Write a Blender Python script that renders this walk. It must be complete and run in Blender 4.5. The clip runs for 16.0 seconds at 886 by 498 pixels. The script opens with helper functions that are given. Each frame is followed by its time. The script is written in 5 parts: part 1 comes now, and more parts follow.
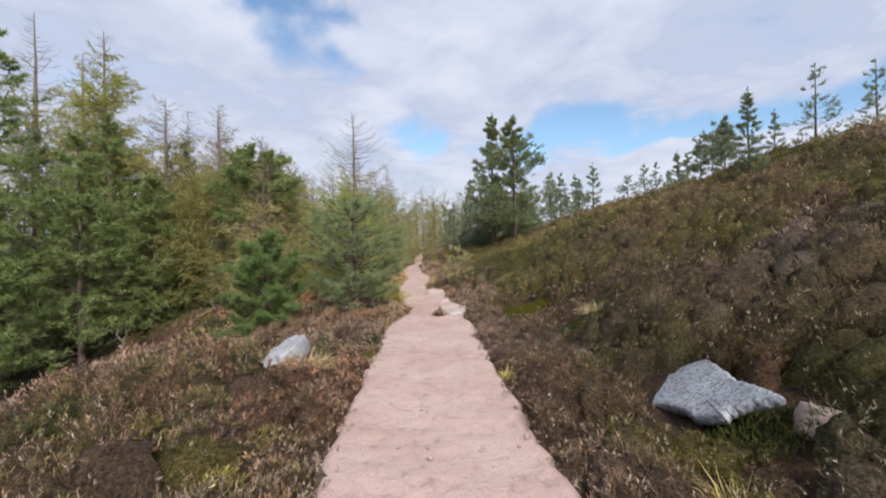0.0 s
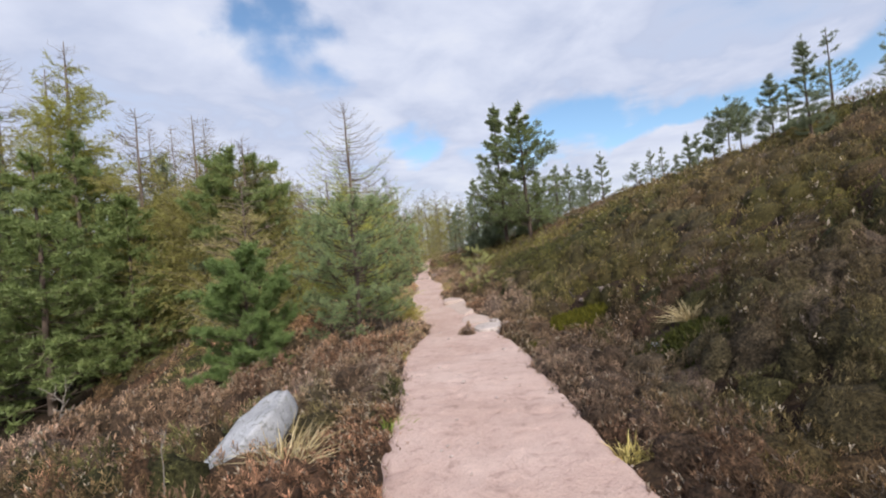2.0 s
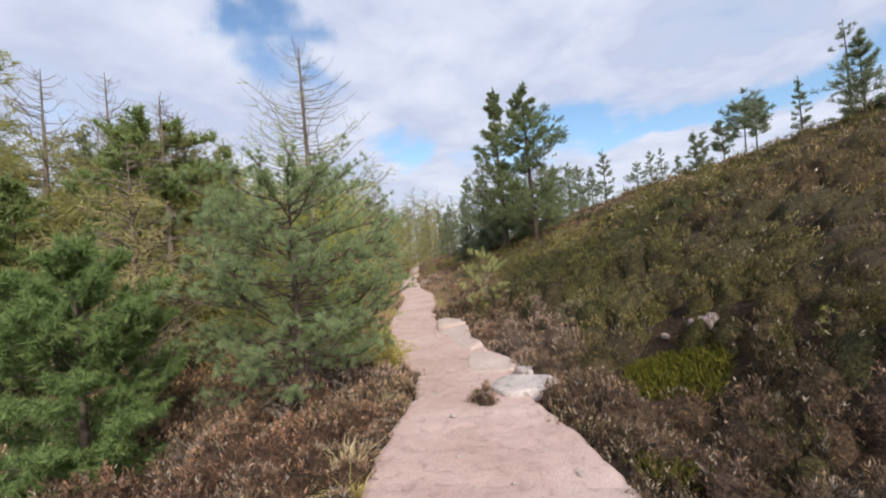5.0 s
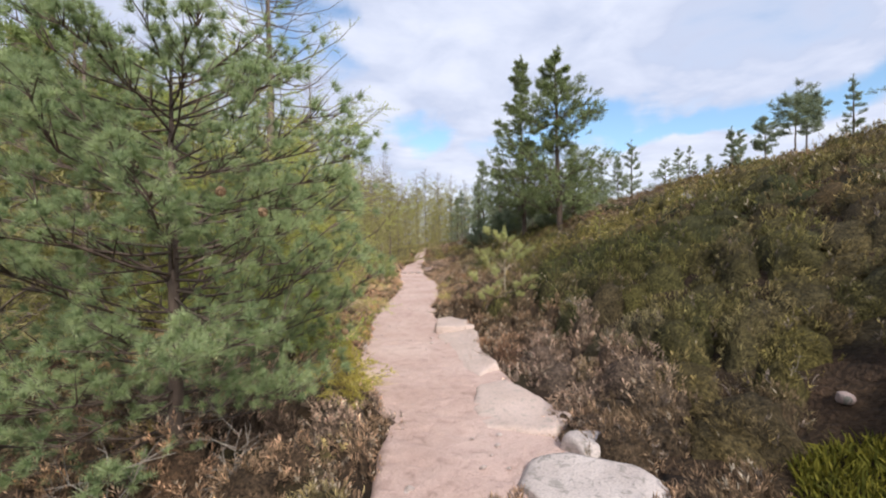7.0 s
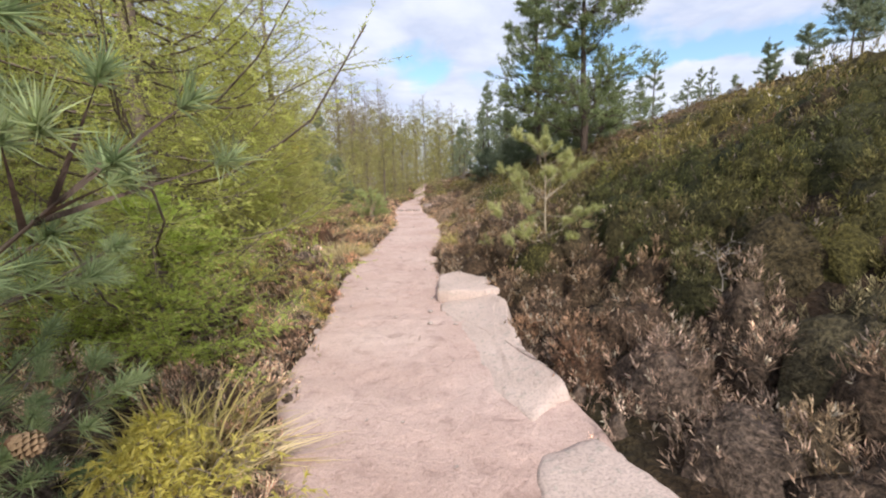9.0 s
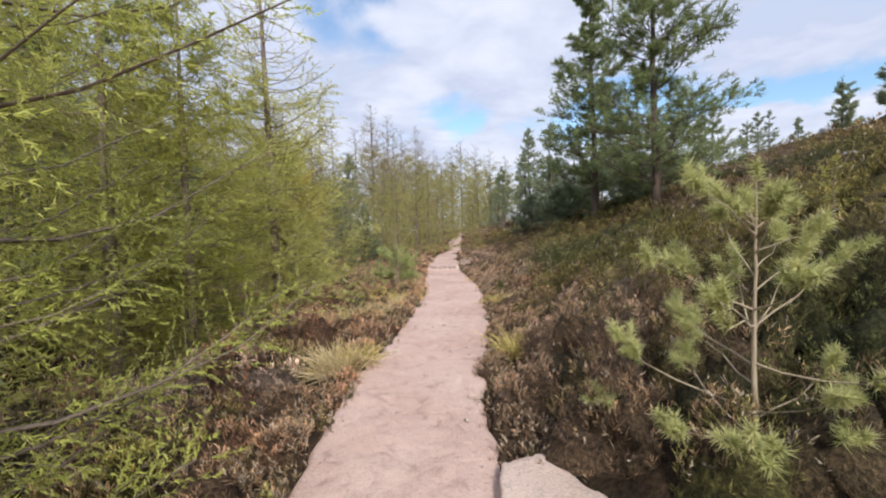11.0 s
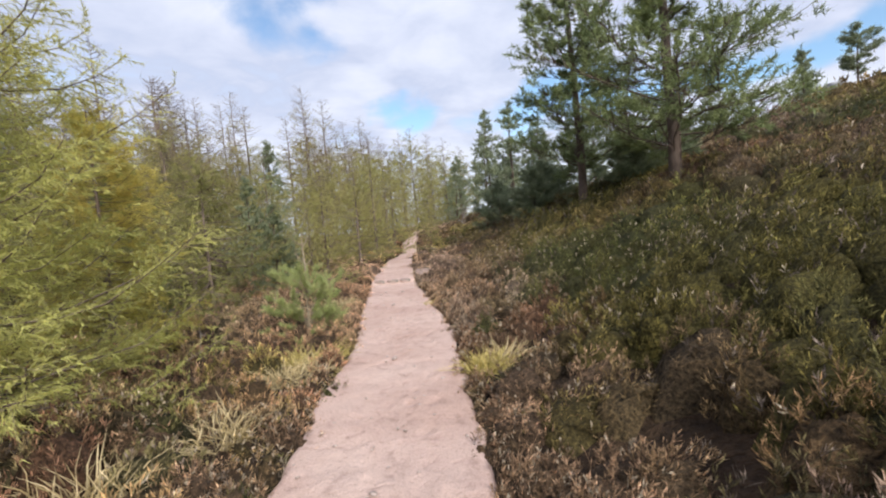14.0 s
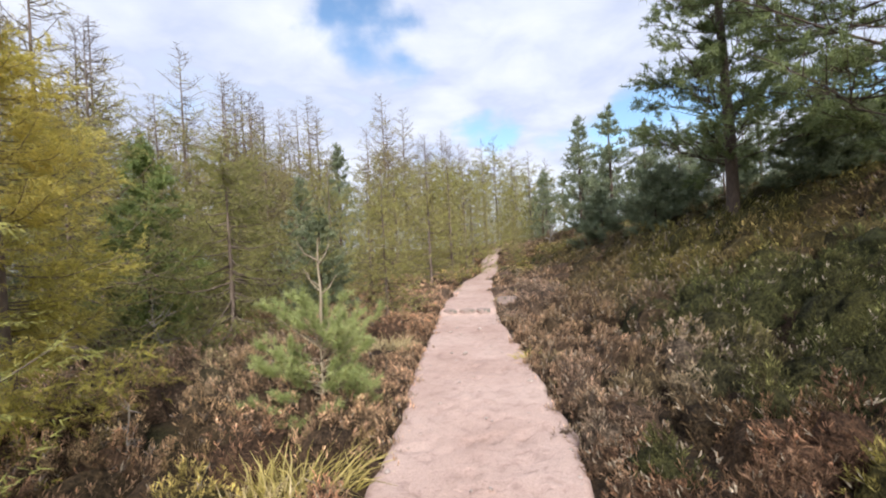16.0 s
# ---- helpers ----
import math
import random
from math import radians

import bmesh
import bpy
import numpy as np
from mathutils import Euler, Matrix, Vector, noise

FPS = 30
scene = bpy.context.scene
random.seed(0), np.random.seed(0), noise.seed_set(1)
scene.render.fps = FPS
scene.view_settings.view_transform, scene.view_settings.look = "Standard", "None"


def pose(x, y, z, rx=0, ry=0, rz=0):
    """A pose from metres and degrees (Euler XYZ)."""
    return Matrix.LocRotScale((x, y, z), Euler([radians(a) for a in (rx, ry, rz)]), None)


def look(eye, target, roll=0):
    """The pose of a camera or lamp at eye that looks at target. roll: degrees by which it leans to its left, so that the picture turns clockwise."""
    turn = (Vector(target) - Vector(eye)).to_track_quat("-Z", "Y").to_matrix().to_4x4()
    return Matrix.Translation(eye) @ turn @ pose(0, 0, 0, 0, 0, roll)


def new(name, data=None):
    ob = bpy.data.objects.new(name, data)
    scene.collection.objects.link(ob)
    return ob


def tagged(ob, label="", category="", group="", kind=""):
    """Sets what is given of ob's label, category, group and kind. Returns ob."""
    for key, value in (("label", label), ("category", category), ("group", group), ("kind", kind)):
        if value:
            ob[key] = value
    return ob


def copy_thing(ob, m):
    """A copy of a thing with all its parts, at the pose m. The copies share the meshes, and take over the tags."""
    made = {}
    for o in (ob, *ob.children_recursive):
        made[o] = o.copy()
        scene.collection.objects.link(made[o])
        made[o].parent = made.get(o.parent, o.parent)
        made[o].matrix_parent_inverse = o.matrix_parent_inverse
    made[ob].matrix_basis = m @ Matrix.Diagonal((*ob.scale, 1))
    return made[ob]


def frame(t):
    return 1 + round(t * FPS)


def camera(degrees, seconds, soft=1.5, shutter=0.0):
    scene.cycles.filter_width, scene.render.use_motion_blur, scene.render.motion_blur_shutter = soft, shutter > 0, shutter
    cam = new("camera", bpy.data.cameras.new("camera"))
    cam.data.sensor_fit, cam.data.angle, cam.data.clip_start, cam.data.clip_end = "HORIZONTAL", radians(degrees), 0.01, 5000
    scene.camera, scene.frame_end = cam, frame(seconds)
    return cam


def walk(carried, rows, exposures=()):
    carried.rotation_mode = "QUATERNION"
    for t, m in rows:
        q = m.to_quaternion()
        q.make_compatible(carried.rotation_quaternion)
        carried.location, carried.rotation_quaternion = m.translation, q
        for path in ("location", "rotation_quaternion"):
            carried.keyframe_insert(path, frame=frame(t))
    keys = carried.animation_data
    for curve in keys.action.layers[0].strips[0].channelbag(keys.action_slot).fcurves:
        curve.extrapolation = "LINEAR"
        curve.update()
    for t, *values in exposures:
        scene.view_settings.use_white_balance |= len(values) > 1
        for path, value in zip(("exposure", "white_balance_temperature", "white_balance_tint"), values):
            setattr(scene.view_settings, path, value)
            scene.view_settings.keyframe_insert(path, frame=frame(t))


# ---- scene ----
cam = camera(91.3, 16.0, soft=2.1)
METRES, EYE, TILT, LEAN, TURN = 21.0, 1.5, 0.0, 1.0, 0.0
ROWS = [
    (0.0, 0.0, 0.0, 0.0, -0.0, 0.0, -0.0),
    (0.5, -0.0034, 0.0229, 0.001, 3.17, 0.05, 4.04),
    (1.0, -0.0072, 0.0497, -0.0023, 0.24, 0.08, 2.26),
    (1.5, -0.0129, 0.0781, -0.0034, 0.71, -1.52, 4.6),
    (2.0, -0.0188, 0.1042, -0.0025, 0.47, 0.72, 4.45),
    (2.5, -0.0214, 0.1331, -0.0028, -4.43, -0.38, 2.86),
    (3.0, -0.0275, 0.1583, -0.0002, -0.23, 0.2, 4.6),
    (3.5, -0.027, 0.1877, -0.0001, -2.59, 0.23, 0.98),
    (4.0, -0.0262, 0.2178, 0.0001, -1.74, 0.39, 3.52),
    (6.5, -0.0221, 0.3764, -0.0058, 0.92, 1.79, 2.55),
    (7.0, -0.0209, 0.4066, -0.0085, 0.28, -0.43, -0.08),
    (7.5, -0.0221, 0.4379, -0.009, 0.89, 1.23, 4.55),
    (8.0, -0.0194, 0.4724, -0.0135, -4.68, -2.29, 0.86),
    (8.5, -0.0206, 0.5073, -0.0182, 0.4, -1.58, 4.89),
    (9.0, -0.0229, 0.5405, -0.0202, 0.43, -8.57, 0.96),
    (9.5, -0.0262, 0.5747, -0.0181, 2.16, -7.45, 2.61),
    (10.0, -0.0296, 0.6044, -0.014, 6.31, -0.63, 1.4),
    (12.5, -0.0362, 0.7669, -0.0012, 1.56, -5.97, 0.12),
    (13.0, -0.0391, 0.7968, -0.0015, 2.61, -3.81, 3.68),
    (13.5, -0.0372, 0.829, -0.004, -2.54, -3.54, -1.46),
    (14.0, -0.0369, 0.8636, -0.0051, -0.66, -3.16, 4.05),
    (14.5, -0.0388, 0.8963, -0.0074, 1.03, -6.28, -1.34),
    (15.0, -0.0413, 0.9285, -0.0067, 7.96, -3.77, 3.7),
    (15.5, -0.0464, 0.9614, -0.0064, 8.21, -0.77, 1.43),
    (16.0, -0.0486, 0.9922, -0.0085, 9.79, -0.23, 2.17),
]
walk(cam, [(t, pose(0, 0, EYE, TILT, LEAN, TURN) @ pose(METRES * x, METRES * y, METRES * z, 90 + pitch, roll, yaw)) for t, x, y, z, yaw, pitch, roll in ROWS],
     [(0.0, -0.05), (4.0, 0.0), (6.5, 0.02), (7.0, 0.13), (7.5, 0.02), (8.5, 0.16), (9.5, 0.26), (10.0, -0.06), (12.0, 0.3), (12.5, 0.3), (13.0, 0.13), (14.0, 0.14), (15.0, 0.2), (15.5, 0.06), (16.0, 0.28)])

# ---------------------------------------------------------------- world, sun
SUN_ELEV, SUN_AZ = 38.0, 160.0   # degrees; azimuth clockwise from +y


def link(nt, a, b):
    nt.links.new(a, b)


def node(nt, kind, **props):
    n = nt.nodes.new(kind)
    for k, v in props.items():
        if k == "op":
            n.operation = v
        elif k == "dtype":
            n.data_type = v
        elif k == "blend":
            n.blend_type = v
    return n


def math_node(nt, op, a, b=None):
    n = node(nt, "ShaderNodeMath", op=op)
    for i, v in enumerate((a, b)):
        if v is None:
            continue
        if isinstance(v, (int, float)):
            n.inputs[i].default_value = v
        else:
            link(nt, v, n.inputs[i])
    return n.outputs[0]


def ramp(nt, fac, stops, smooth=False):
    n = nt.nodes.new("ShaderNodeValToRGB")
    if smooth:
        n.color_ramp.interpolation = "EASE"
    els = n.color_ramp.elements
    while len(els) < len(stops):
        els.new(0.5)
    for e, (p, c) in zip(els, stops):
        e.position = p
        e.color = (*c, 1) if len(c) == 3 else c
    link(nt, fac, n.inputs[0])
    return n.outputs[0]


def noise_node(nt, vec, scale, detail=4.0, rough=0.55, distort=0.0):
    n = nt.nodes.new("ShaderNodeTexNoise")
    n.inputs["Scale"].default_value = scale
    n.inputs["Detail"].default_value = detail
    n.inputs["Roughness"].default_value = rough
    n.inputs["Distortion"].default_value = distort
    if vec is not None:
        link(nt, vec, n.inputs["Vector"])
    return n.outputs["Fac"]


def mix_rgb(nt, fac, a, b, blend="MIX"):
    n = node(nt, "ShaderNodeMix", dtype="RGBA", blend=blend)
    for sock, v in ((n.inputs[0], fac), (n.inputs[6], a), (n.inputs[7], b)):
        if isinstance(v, (int, float)):
            sock.default_value = v
        elif isinstance(v, tuple):
            sock.default_value = (*v, 1)
        else:
            link(nt, v, sock)
    return n.outputs[2]


def build_world():
    w = bpy.data.worlds.new("sky")
    scene.world = w
    w.use_nodes = True
    nt = w.node_tree
    nt.nodes.clear()
    out = nt.nodes.new("ShaderNodeOutputWorld")
    bg = nt.nodes.new("ShaderNodeBackground")
    link(nt, bg.outputs[0], out.inputs[0])
    sky = nt.nodes.new("ShaderNodeTexSky")
    sky.sky_type = "NISHITA"
    sky.sun_disc = False
    sky.sun_elevation = radians(SUN_ELEV)
    sky.sun_rotation = radians(SUN_AZ)
    tc = nt.nodes.new("ShaderNodeTexCoord")
    sep = nt.nodes.new("ShaderNodeSeparateXYZ")
    link(nt, tc.outputs["Generated"], sep.inputs[0])
    up = math_node(nt, "ADD", math_node(nt, "MAXIMUM", sep.outputs[2], 0.0), 0.16)
    flat = nt.nodes.new("ShaderNodeCombineXYZ")
    link(nt, math_node(nt, "DIVIDE", sep.outputs[0], up), flat.inputs[0])
    link(nt, math_node(nt, "DIVIDE", sep.outputs[1], up), flat.inputs[1])
    big = noise_node(nt, flat.outputs[0], 0.9, 5, 0.5, 0.2)
    fine = noise_node(nt, flat.outputs[0], 2.6, 6, 0.55, 0.3)
    cover = math_node(nt, "ADD", math_node(nt, "MULTIPLY", big, 0.55), math_node(nt, "MULTIPLY", fine, 0.45))
    rag = nt.nodes.new("ShaderNodeTexNoise")
    rag.inputs["Scale"].default_value, rag.inputs["Detail"].default_value = 5.0, 5.0
    link(nt, tc.outputs["Generated"], rag.inputs["Vector"])
    amp = node(nt, "ShaderNodeVectorMath", op="MULTIPLY_ADD")
    link(nt, rag.outputs["Color"], amp.inputs[0])
    amp.inputs[1].default_value, amp.inputs[2].default_value = (0.44, 0.44, 0.20), (-0.22, -0.22, -0.10)
    torn = node(nt, "ShaderNodeVectorMath", op="ADD")
    link(nt, tc.outputs["Generated"], torn.inputs[0])
    link(nt, amp.outputs[0], torn.inputs[1])
    # openings of blue, and a low heap of white cloud: direction, half-width across, half-width upwards, depth
    for c, sx, sz, k in (((-0.04, 0.96, 0.245), 0.085, 0.045, 0.30),
                         ((0.36, 0.90, 0.225), 0.27, 0.050, 0.36),
                         ((-0.29, 0.84, 0.46), 0.09, 0.10, 0.26),
                         ((0.72, 0.66, 0.23), 0.16, 0.045, 0.30),
                         ((0.56, 0.78, 0.235), 0.14, 0.04, 0.22),
                         ((0.46, 0.86, 0.185), 0.10, 0.045, -0.6)):
        d = node(nt, "ShaderNodeVectorMath", op="SUBTRACT")
        link(nt, torn.outputs[0], d.inputs[0])
        d.inputs[1].default_value = Vector(c).normalized()
        s = node(nt, "ShaderNodeVectorMath", op="MULTIPLY")
        link(nt, d.outputs[0], s.inputs[0])
        s.inputs[1].default_value = (1 / sx, 1 / sx, 1 / sz)
        ln = node(nt, "ShaderNodeVectorMath", op="LENGTH")
        link(nt, s.outputs[0], ln.inputs[0])
        hole = math_node(nt, "MULTIPLY", math_node(nt, "MAXIMUM", math_node(nt, "SUBTRACT", 1.25, ln.outputs["Value"]), 0.0), k)
        cover = math_node(nt, "SUBTRACT", cover, hole)
    mask = ramp(nt, cover, [(0.22, (0, 0, 0)), (0.47, (1, 1, 1))], True)
    shade = math_node(nt, "ADD", math_node(nt, "MULTIPLY", fine, 0.5), math_node(nt, "MULTIPLY", big, 0.5))
    cloud = ramp(nt, shade, [(0.30, (0.80, 0.83, 0.97)), (0.44, (0.58, 0.64, 0.82)), (0.54, (0.72, 0.77, 0.93)), (0.68, (0.90, 0.92, 1.0))])
    blue = mix_rgb(nt, 1.0, sky.outputs[0], (0.165, 0.185, 0.195), "MULTIPLY")
    lowhaze = ramp(nt, sep.outputs[2], [(0.03, (0.9, 0.9, 0.9)), (0.20, (0, 0, 0))])
    hazed = mix_rgb(nt, lowhaze, mix_rgb(nt, mask, blue, cloud), (0.72, 0.78, 0.88))
    link(nt, hazed, bg.inputs[0])
    bg.inputs[1].default_value = 1.0


build_world()
sun = new("sun", bpy.data.lights.new("sun", "SUN"))
sun.data.energy, sun.data.angle, sun.data.color = 3.9, radians(9), (1.0, 0.95, 0.88)
a, e = radians(SUN_AZ), radians(SUN_ELEV)
sun.matrix_world = look((0, 0, 0), (-math.sin(a) * math.cos(e), -math.cos(a) * math.cos(e), -math.sin(e)))


# ---------------------------------------------------------------- materials
def new_mat(name, rough=0.8):
    m = bpy.data.materials.new(name)
    m.use_nodes = True
    nt = m.node_tree
    b = nt.nodes["Principled BSDF"]
    b.inputs["Roughness"].default_value = rough
    b.inputs["Specular IOR Level"].default_value = 0.25
    return m, nt, b


def coords(nt):
    g = nt.nodes.new("ShaderNodeNewGeometry")
    return g.outputs["Position"]


def bump(nt, b, height, strength, dist):
    n = nt.nodes.new("ShaderNodeBump")
    n.inputs["Strength"].default_value = strength
    n.inputs["Distance"].default_value = dist
    link(nt, height, n.inputs["Height"])
    link(nt, n.outputs[0], b.inputs["Normal"])


def leaf_mat(name, through_light=0.3, rough=0.6, gain=(1, 1, 1), mottled=False):
    """Blades coloured by their own tint attribute, a little light shining through."""
    m, nt, b = new_mat(name, rough)
    at = nt.nodes.new("ShaderNodeAttribute")
    at.attribute_name = "tint"
    col = mix_rgb(nt, 1.0, at.outputs["Color"], gain, "MULTIPLY")
    if mottled:
        fleck = noise_node(nt, coords(nt), 38, 4, 0.7)
        col = mix_rgb(nt, 1.0, col, ramp(nt, fleck, [(0.34, (0.25, 0.25, 0.25)), (0.5, (0.9, 0.9, 0.9)), (0.68, (1.9, 1.85, 1.8))]), "MULTIPLY")
        bump(nt, b, fleck, 1.0, 0.06)
    link(nt, col, b.inputs["Base Color"])
    tr = nt.nodes.new("ShaderNodeBsdfTranslucent")
    link(nt, col, tr.inputs[0])
    mx = nt.nodes.new("ShaderNodeMixShader")
    mx.inputs[0].default_value = through_light
    link(nt, b.outputs[0], mx.inputs[1])
    link(nt, tr.outputs[0], mx.inputs[2])
    link(nt, mx.outputs[0], nt.nodes["Material Output"].inputs[0])
    return m


def sand_mat():
    m, nt, b = new_mat("sandy_grit", 0.95)
    p = coords(nt)
    n1 = noise_node(nt, p, 0.9, 4)
    n2 = noise_node(nt, p, 7, 6, 0.62, 0.6)
    n3 = noise_node(nt, p, 45, 4, 0.65)
    n4 = noise_node(nt, p, 160, 2)
    base = ramp(nt, n1, [(0.30, (0.500, 0.350, 0.298)), (0.52, (0.568, 0.413, 0.360)), (0.72, (0.625, 0.475, 0.418))])
    mid = ramp(nt, n2, [(0.30, (0.70, 0.67, 0.66)), (0.44, (0.96, 0.95, 0.95)), (0.56, (1, 1, 1)), (0.74, (1.08, 1.07, 1.06))])
    fine = ramp(nt, n3, [(0.28, (0.62, 0.59, 0.58)), (0.42, (0.97, 0.97, 0.97)), (0.60, (1, 1, 1)), (0.72, (1.14, 1.13, 1.12))])
    grit = ramp(nt, n4, [(0.30, (0.74, 0.72, 0.71)), (0.5, (1, 1, 1)), (0.70, (1.12, 1.11, 1.1))])
    col = mix_rgb(nt, 1.0, mix_rgb(nt, 1.0, mix_rgb(nt, 1.0, base, mid, "MULTIPLY"), fine, "MULTIPLY"), grit, "MULTIPLY")
    link(nt, col, b.inputs["Base Color"])
    h = math_node(nt, "ADD", math_node(nt, "MULTIPLY", n2, 1.0), math_node(nt, "ADD", math_node(nt, "MULTIPLY", n3, 0.4), math_node(nt, "MULTIPLY", n4, 0.12)))
    bump(nt, b, h, 0.5, 0.05)
    return m


def soil_mat():
    m, nt, b = new_mat("peaty_heath_soil", 0.95)
    p = coords(nt)
    n1 = noise_node(nt, p, 0.35, 4)
    n2 = noise_node(nt, p, 3.0, 5)
    n3 = noise_node(nt, p, 22, 4)
    base = ramp(nt, n1, [(0.32, (0.034, 0.024, 0.013)), (0.50, (0.045, 0.028, 0.018)), (0.66, (0.032, 0.032, 0.013))])
    mid = ramp(nt, n2, [(0.3, (0.45, 0.45, 0.45)), (0.7, (1.5, 1.4, 1.3))])
    fine = ramp(nt, n3, [(0.3, (0.6, 0.6, 0.6)), (0.7, (1.5, 1.5, 1.45))])
    link(nt, mix_rgb(nt, 1.0, mix_rgb(nt, 1.0, base, mid, "MULTIPLY"), fine, "MULTIPLY"), b.inputs["Base Color"])
    bump(nt, b, math_node(nt, "ADD", n2, n3), 0.9, 0.08)
    return m


def granite_mat(name, light, dark, lichen, amount, fleck=14):
    m, nt, b = new_mat(name, 0.85)
    g = nt.nodes.new("ShaderNodeTexCoord")
    p = g.outputs["Object"]
    n1 = noise_node(nt, p, 2.2, 5)
    n2 = noise_node(nt, p, fleck, 5, 0.65, 0.5)
    n3 = noise_node(nt, p, 70, 3)
    base = ramp(nt, n1, [(0.3, dark), (0.62, light)])
    speck = ramp(nt, n3, [(0.34, (0.80, 0.80, 0.81)), (0.5, (1, 1, 1)), (0.66, (1.08, 1.08, 1.08))])
    spot = ramp(nt, n2, [(0.52 - amount, (0, 0, 0)), (0.58 - amount * 0.7, (1, 1, 1))])
    col = mix_rgb(nt, spot, base, lichen)
    link(nt, mix_rgb(nt, 1.0, col, speck, "MULTIPLY"), b.inputs["Base Color"])
    bump(nt, b, math_node(nt, "ADD", n2, math_node(nt, "MULTIPLY", n3, 0.4)), 0.6, 0.02)
    return m


def bark_mat(name, light, dark):
    m, nt, b = new_mat(name, 0.9)
    g = nt.nodes.new("ShaderNodeTexCoord")
    mp = nt.nodes.new("ShaderNodeMapping")
    mp.inputs["Scale"].default_value = (1, 1, 0.25)
    link(nt, g.outputs["Object"], mp.inputs[0])
    n1 = noise_node(nt, mp.outputs[0], 30, 4)
    n2 = noise_node(nt, g.outputs["Object"], 3, 3)
    c = mix_rgb(nt, n2, ramp(nt, n1, [(0.35, dark), (0.62, light)]), tuple(0.5 * (x + y) for x, y in zip(light, dark)))
    link(nt, c, b.inputs["Base Color"])
    bump(nt, b, n1, 0.8, 0.02)
    return m


SAND, SOIL = sand_mat(), soil_mat()
GRANITE = granite_mat("grey_granite", (0.46, 0.46, 0.48), (0.28, 0.28, 0.29), (0.27, 0.27, 0.26), -0.03)
LICHEN_GRANITE = granite_mat("lichened_granite", (0.46, 0.48, 0.52), (0.35, 0.36, 0.385), (0.20, 0.205, 0.20), 0.03, 30)
PATH_GRANITE = granite_mat("path_boulder_granite", (0.60, 0.52, 0.48), (0.43, 0.36, 0.33), (0.34, 0.30, 0.27), -0.03)
PALE_GRANITE = granite_mat("pale_slab_granite", (0.58, 0.452, 0.397), (0.50, 0.385, 0.33), (0.44, 0.365, 0.315), -0.05)
PINK_GRANITE = granite_mat("pink_granite", (0.42, 0.32, 0.29), (0.28, 0.21, 0.19), (0.18, 0.17, 0.14), 0.0)
PINE_BARK = bark_mat("pine_bark", (0.17, 0.125, 0.10), (0.075, 0.056, 0.046))
GREY_BARK = bark_mat("grey_larch_bark", (0.27, 0.21, 0.17), (0.13, 0.10, 0.08))
PALE_BARK = bark_mat("pale_sapling_bark", (0.44, 0.37, 0.27), (0.28, 0.22, 0.15))
DEAD_WOOD = bark_mat("bleached_dead_wood", (0.42, 0.37, 0.32), (0.24, 0.20, 0.17))
HEATH = leaf_mat("heather_sprigs", 0.15, 0.85, mottled=True)
NEEDLES = leaf_mat("pine_needles", 0.45, 0.5)
LARCH_LEAF = leaf_mat("fresh_larch_needles", 0.48, 0.6)
CONE = leaf_mat("pine_cone_scales", 0.05, 0.7)
GRASS = leaf_mat("moor_grass_blades", 0.3, 0.6)
MOSS = leaf_mat("moss_fronds", 0.2, 0.8)


# ---------------------------------------------------------------- lie of the land
EDGE_Y = [-8, 0, 2.6, 5.5, 7.3, 8.2, 9.6, 11, 12.3, 13.4, 14.3, 15.5, 16.2, 17.4, 18.6, 20, 22.8, 24.4, 26.7, 28, 29.7, 33, 36, 38, 40, 44, 48, 52, 60]
EDGE_L = [-0.8, -0.8, -0.83, -0.97, -1.08, -1.15, -1.2, -0.95, -0.95, -1.42, -1.6, -1.72, -1.8, -1.9, -1.98, -1.86, -1.95, -2.05, -2.4, -2.52, -2.68, -2.85, -2.92, -2.75, -2.66, -2.95, -2.72, -2.4, -1.3]
EDGE_R = [0.85, 0.85, 0.8, 0.63, 0.55, 0.65, 0.62, 0.42, 0.42, 0.24, 0.02, -0.03, -0.55, -0.68, -0.73, -0.58, -0.67, -0.75, -1.05, -1.25, -1.52, -1.82, -1.98, -2.0, -2.0, -2.2, -2.0, -1.6, -0.5]
PATH_Y = [-8, 0, 4, 7.3, 9, 12, 15.5, 20, 25, 28, 29.55, 29.75, 33, 36, 40, 44, 48, 52, 60, 90, 200]
PATH_Z = [0, 0, 0, -0.03, -0.12, -0.18, -0.14, -0.05, -0.05, -0.06, -0.04, 0.06, 0.11, 0.12, 0.16, 0.52, 1.0, 1.2, 1.3, 1.6, 2.0]


def path_left(y):
    return np.interp(y, EDGE_Y, EDGE_L)


def path_right(y):
    return np.interp(y, EDGE_Y, EDGE_R)


def path_height(y):
    return np.interp(y, PATH_Y, PATH_Z)


def waves(x, y, scale, seed):
    """Cheap smooth noise, about -1 to 1: a few turned sine waves."""
    r = np.random.RandomState(seed)
    s = np.zeros(np.broadcast(x, y).shape)
    for _ in range(7):
        a, p, k = r.uniform(0, math.tau), r.uniform(0, math.tau), scale * r.uniform(0.6, 1.7)
        s = s + np.sin(k * (np.cos(a) * x + np.sin(a) * y) + p)
    return s / 3.2


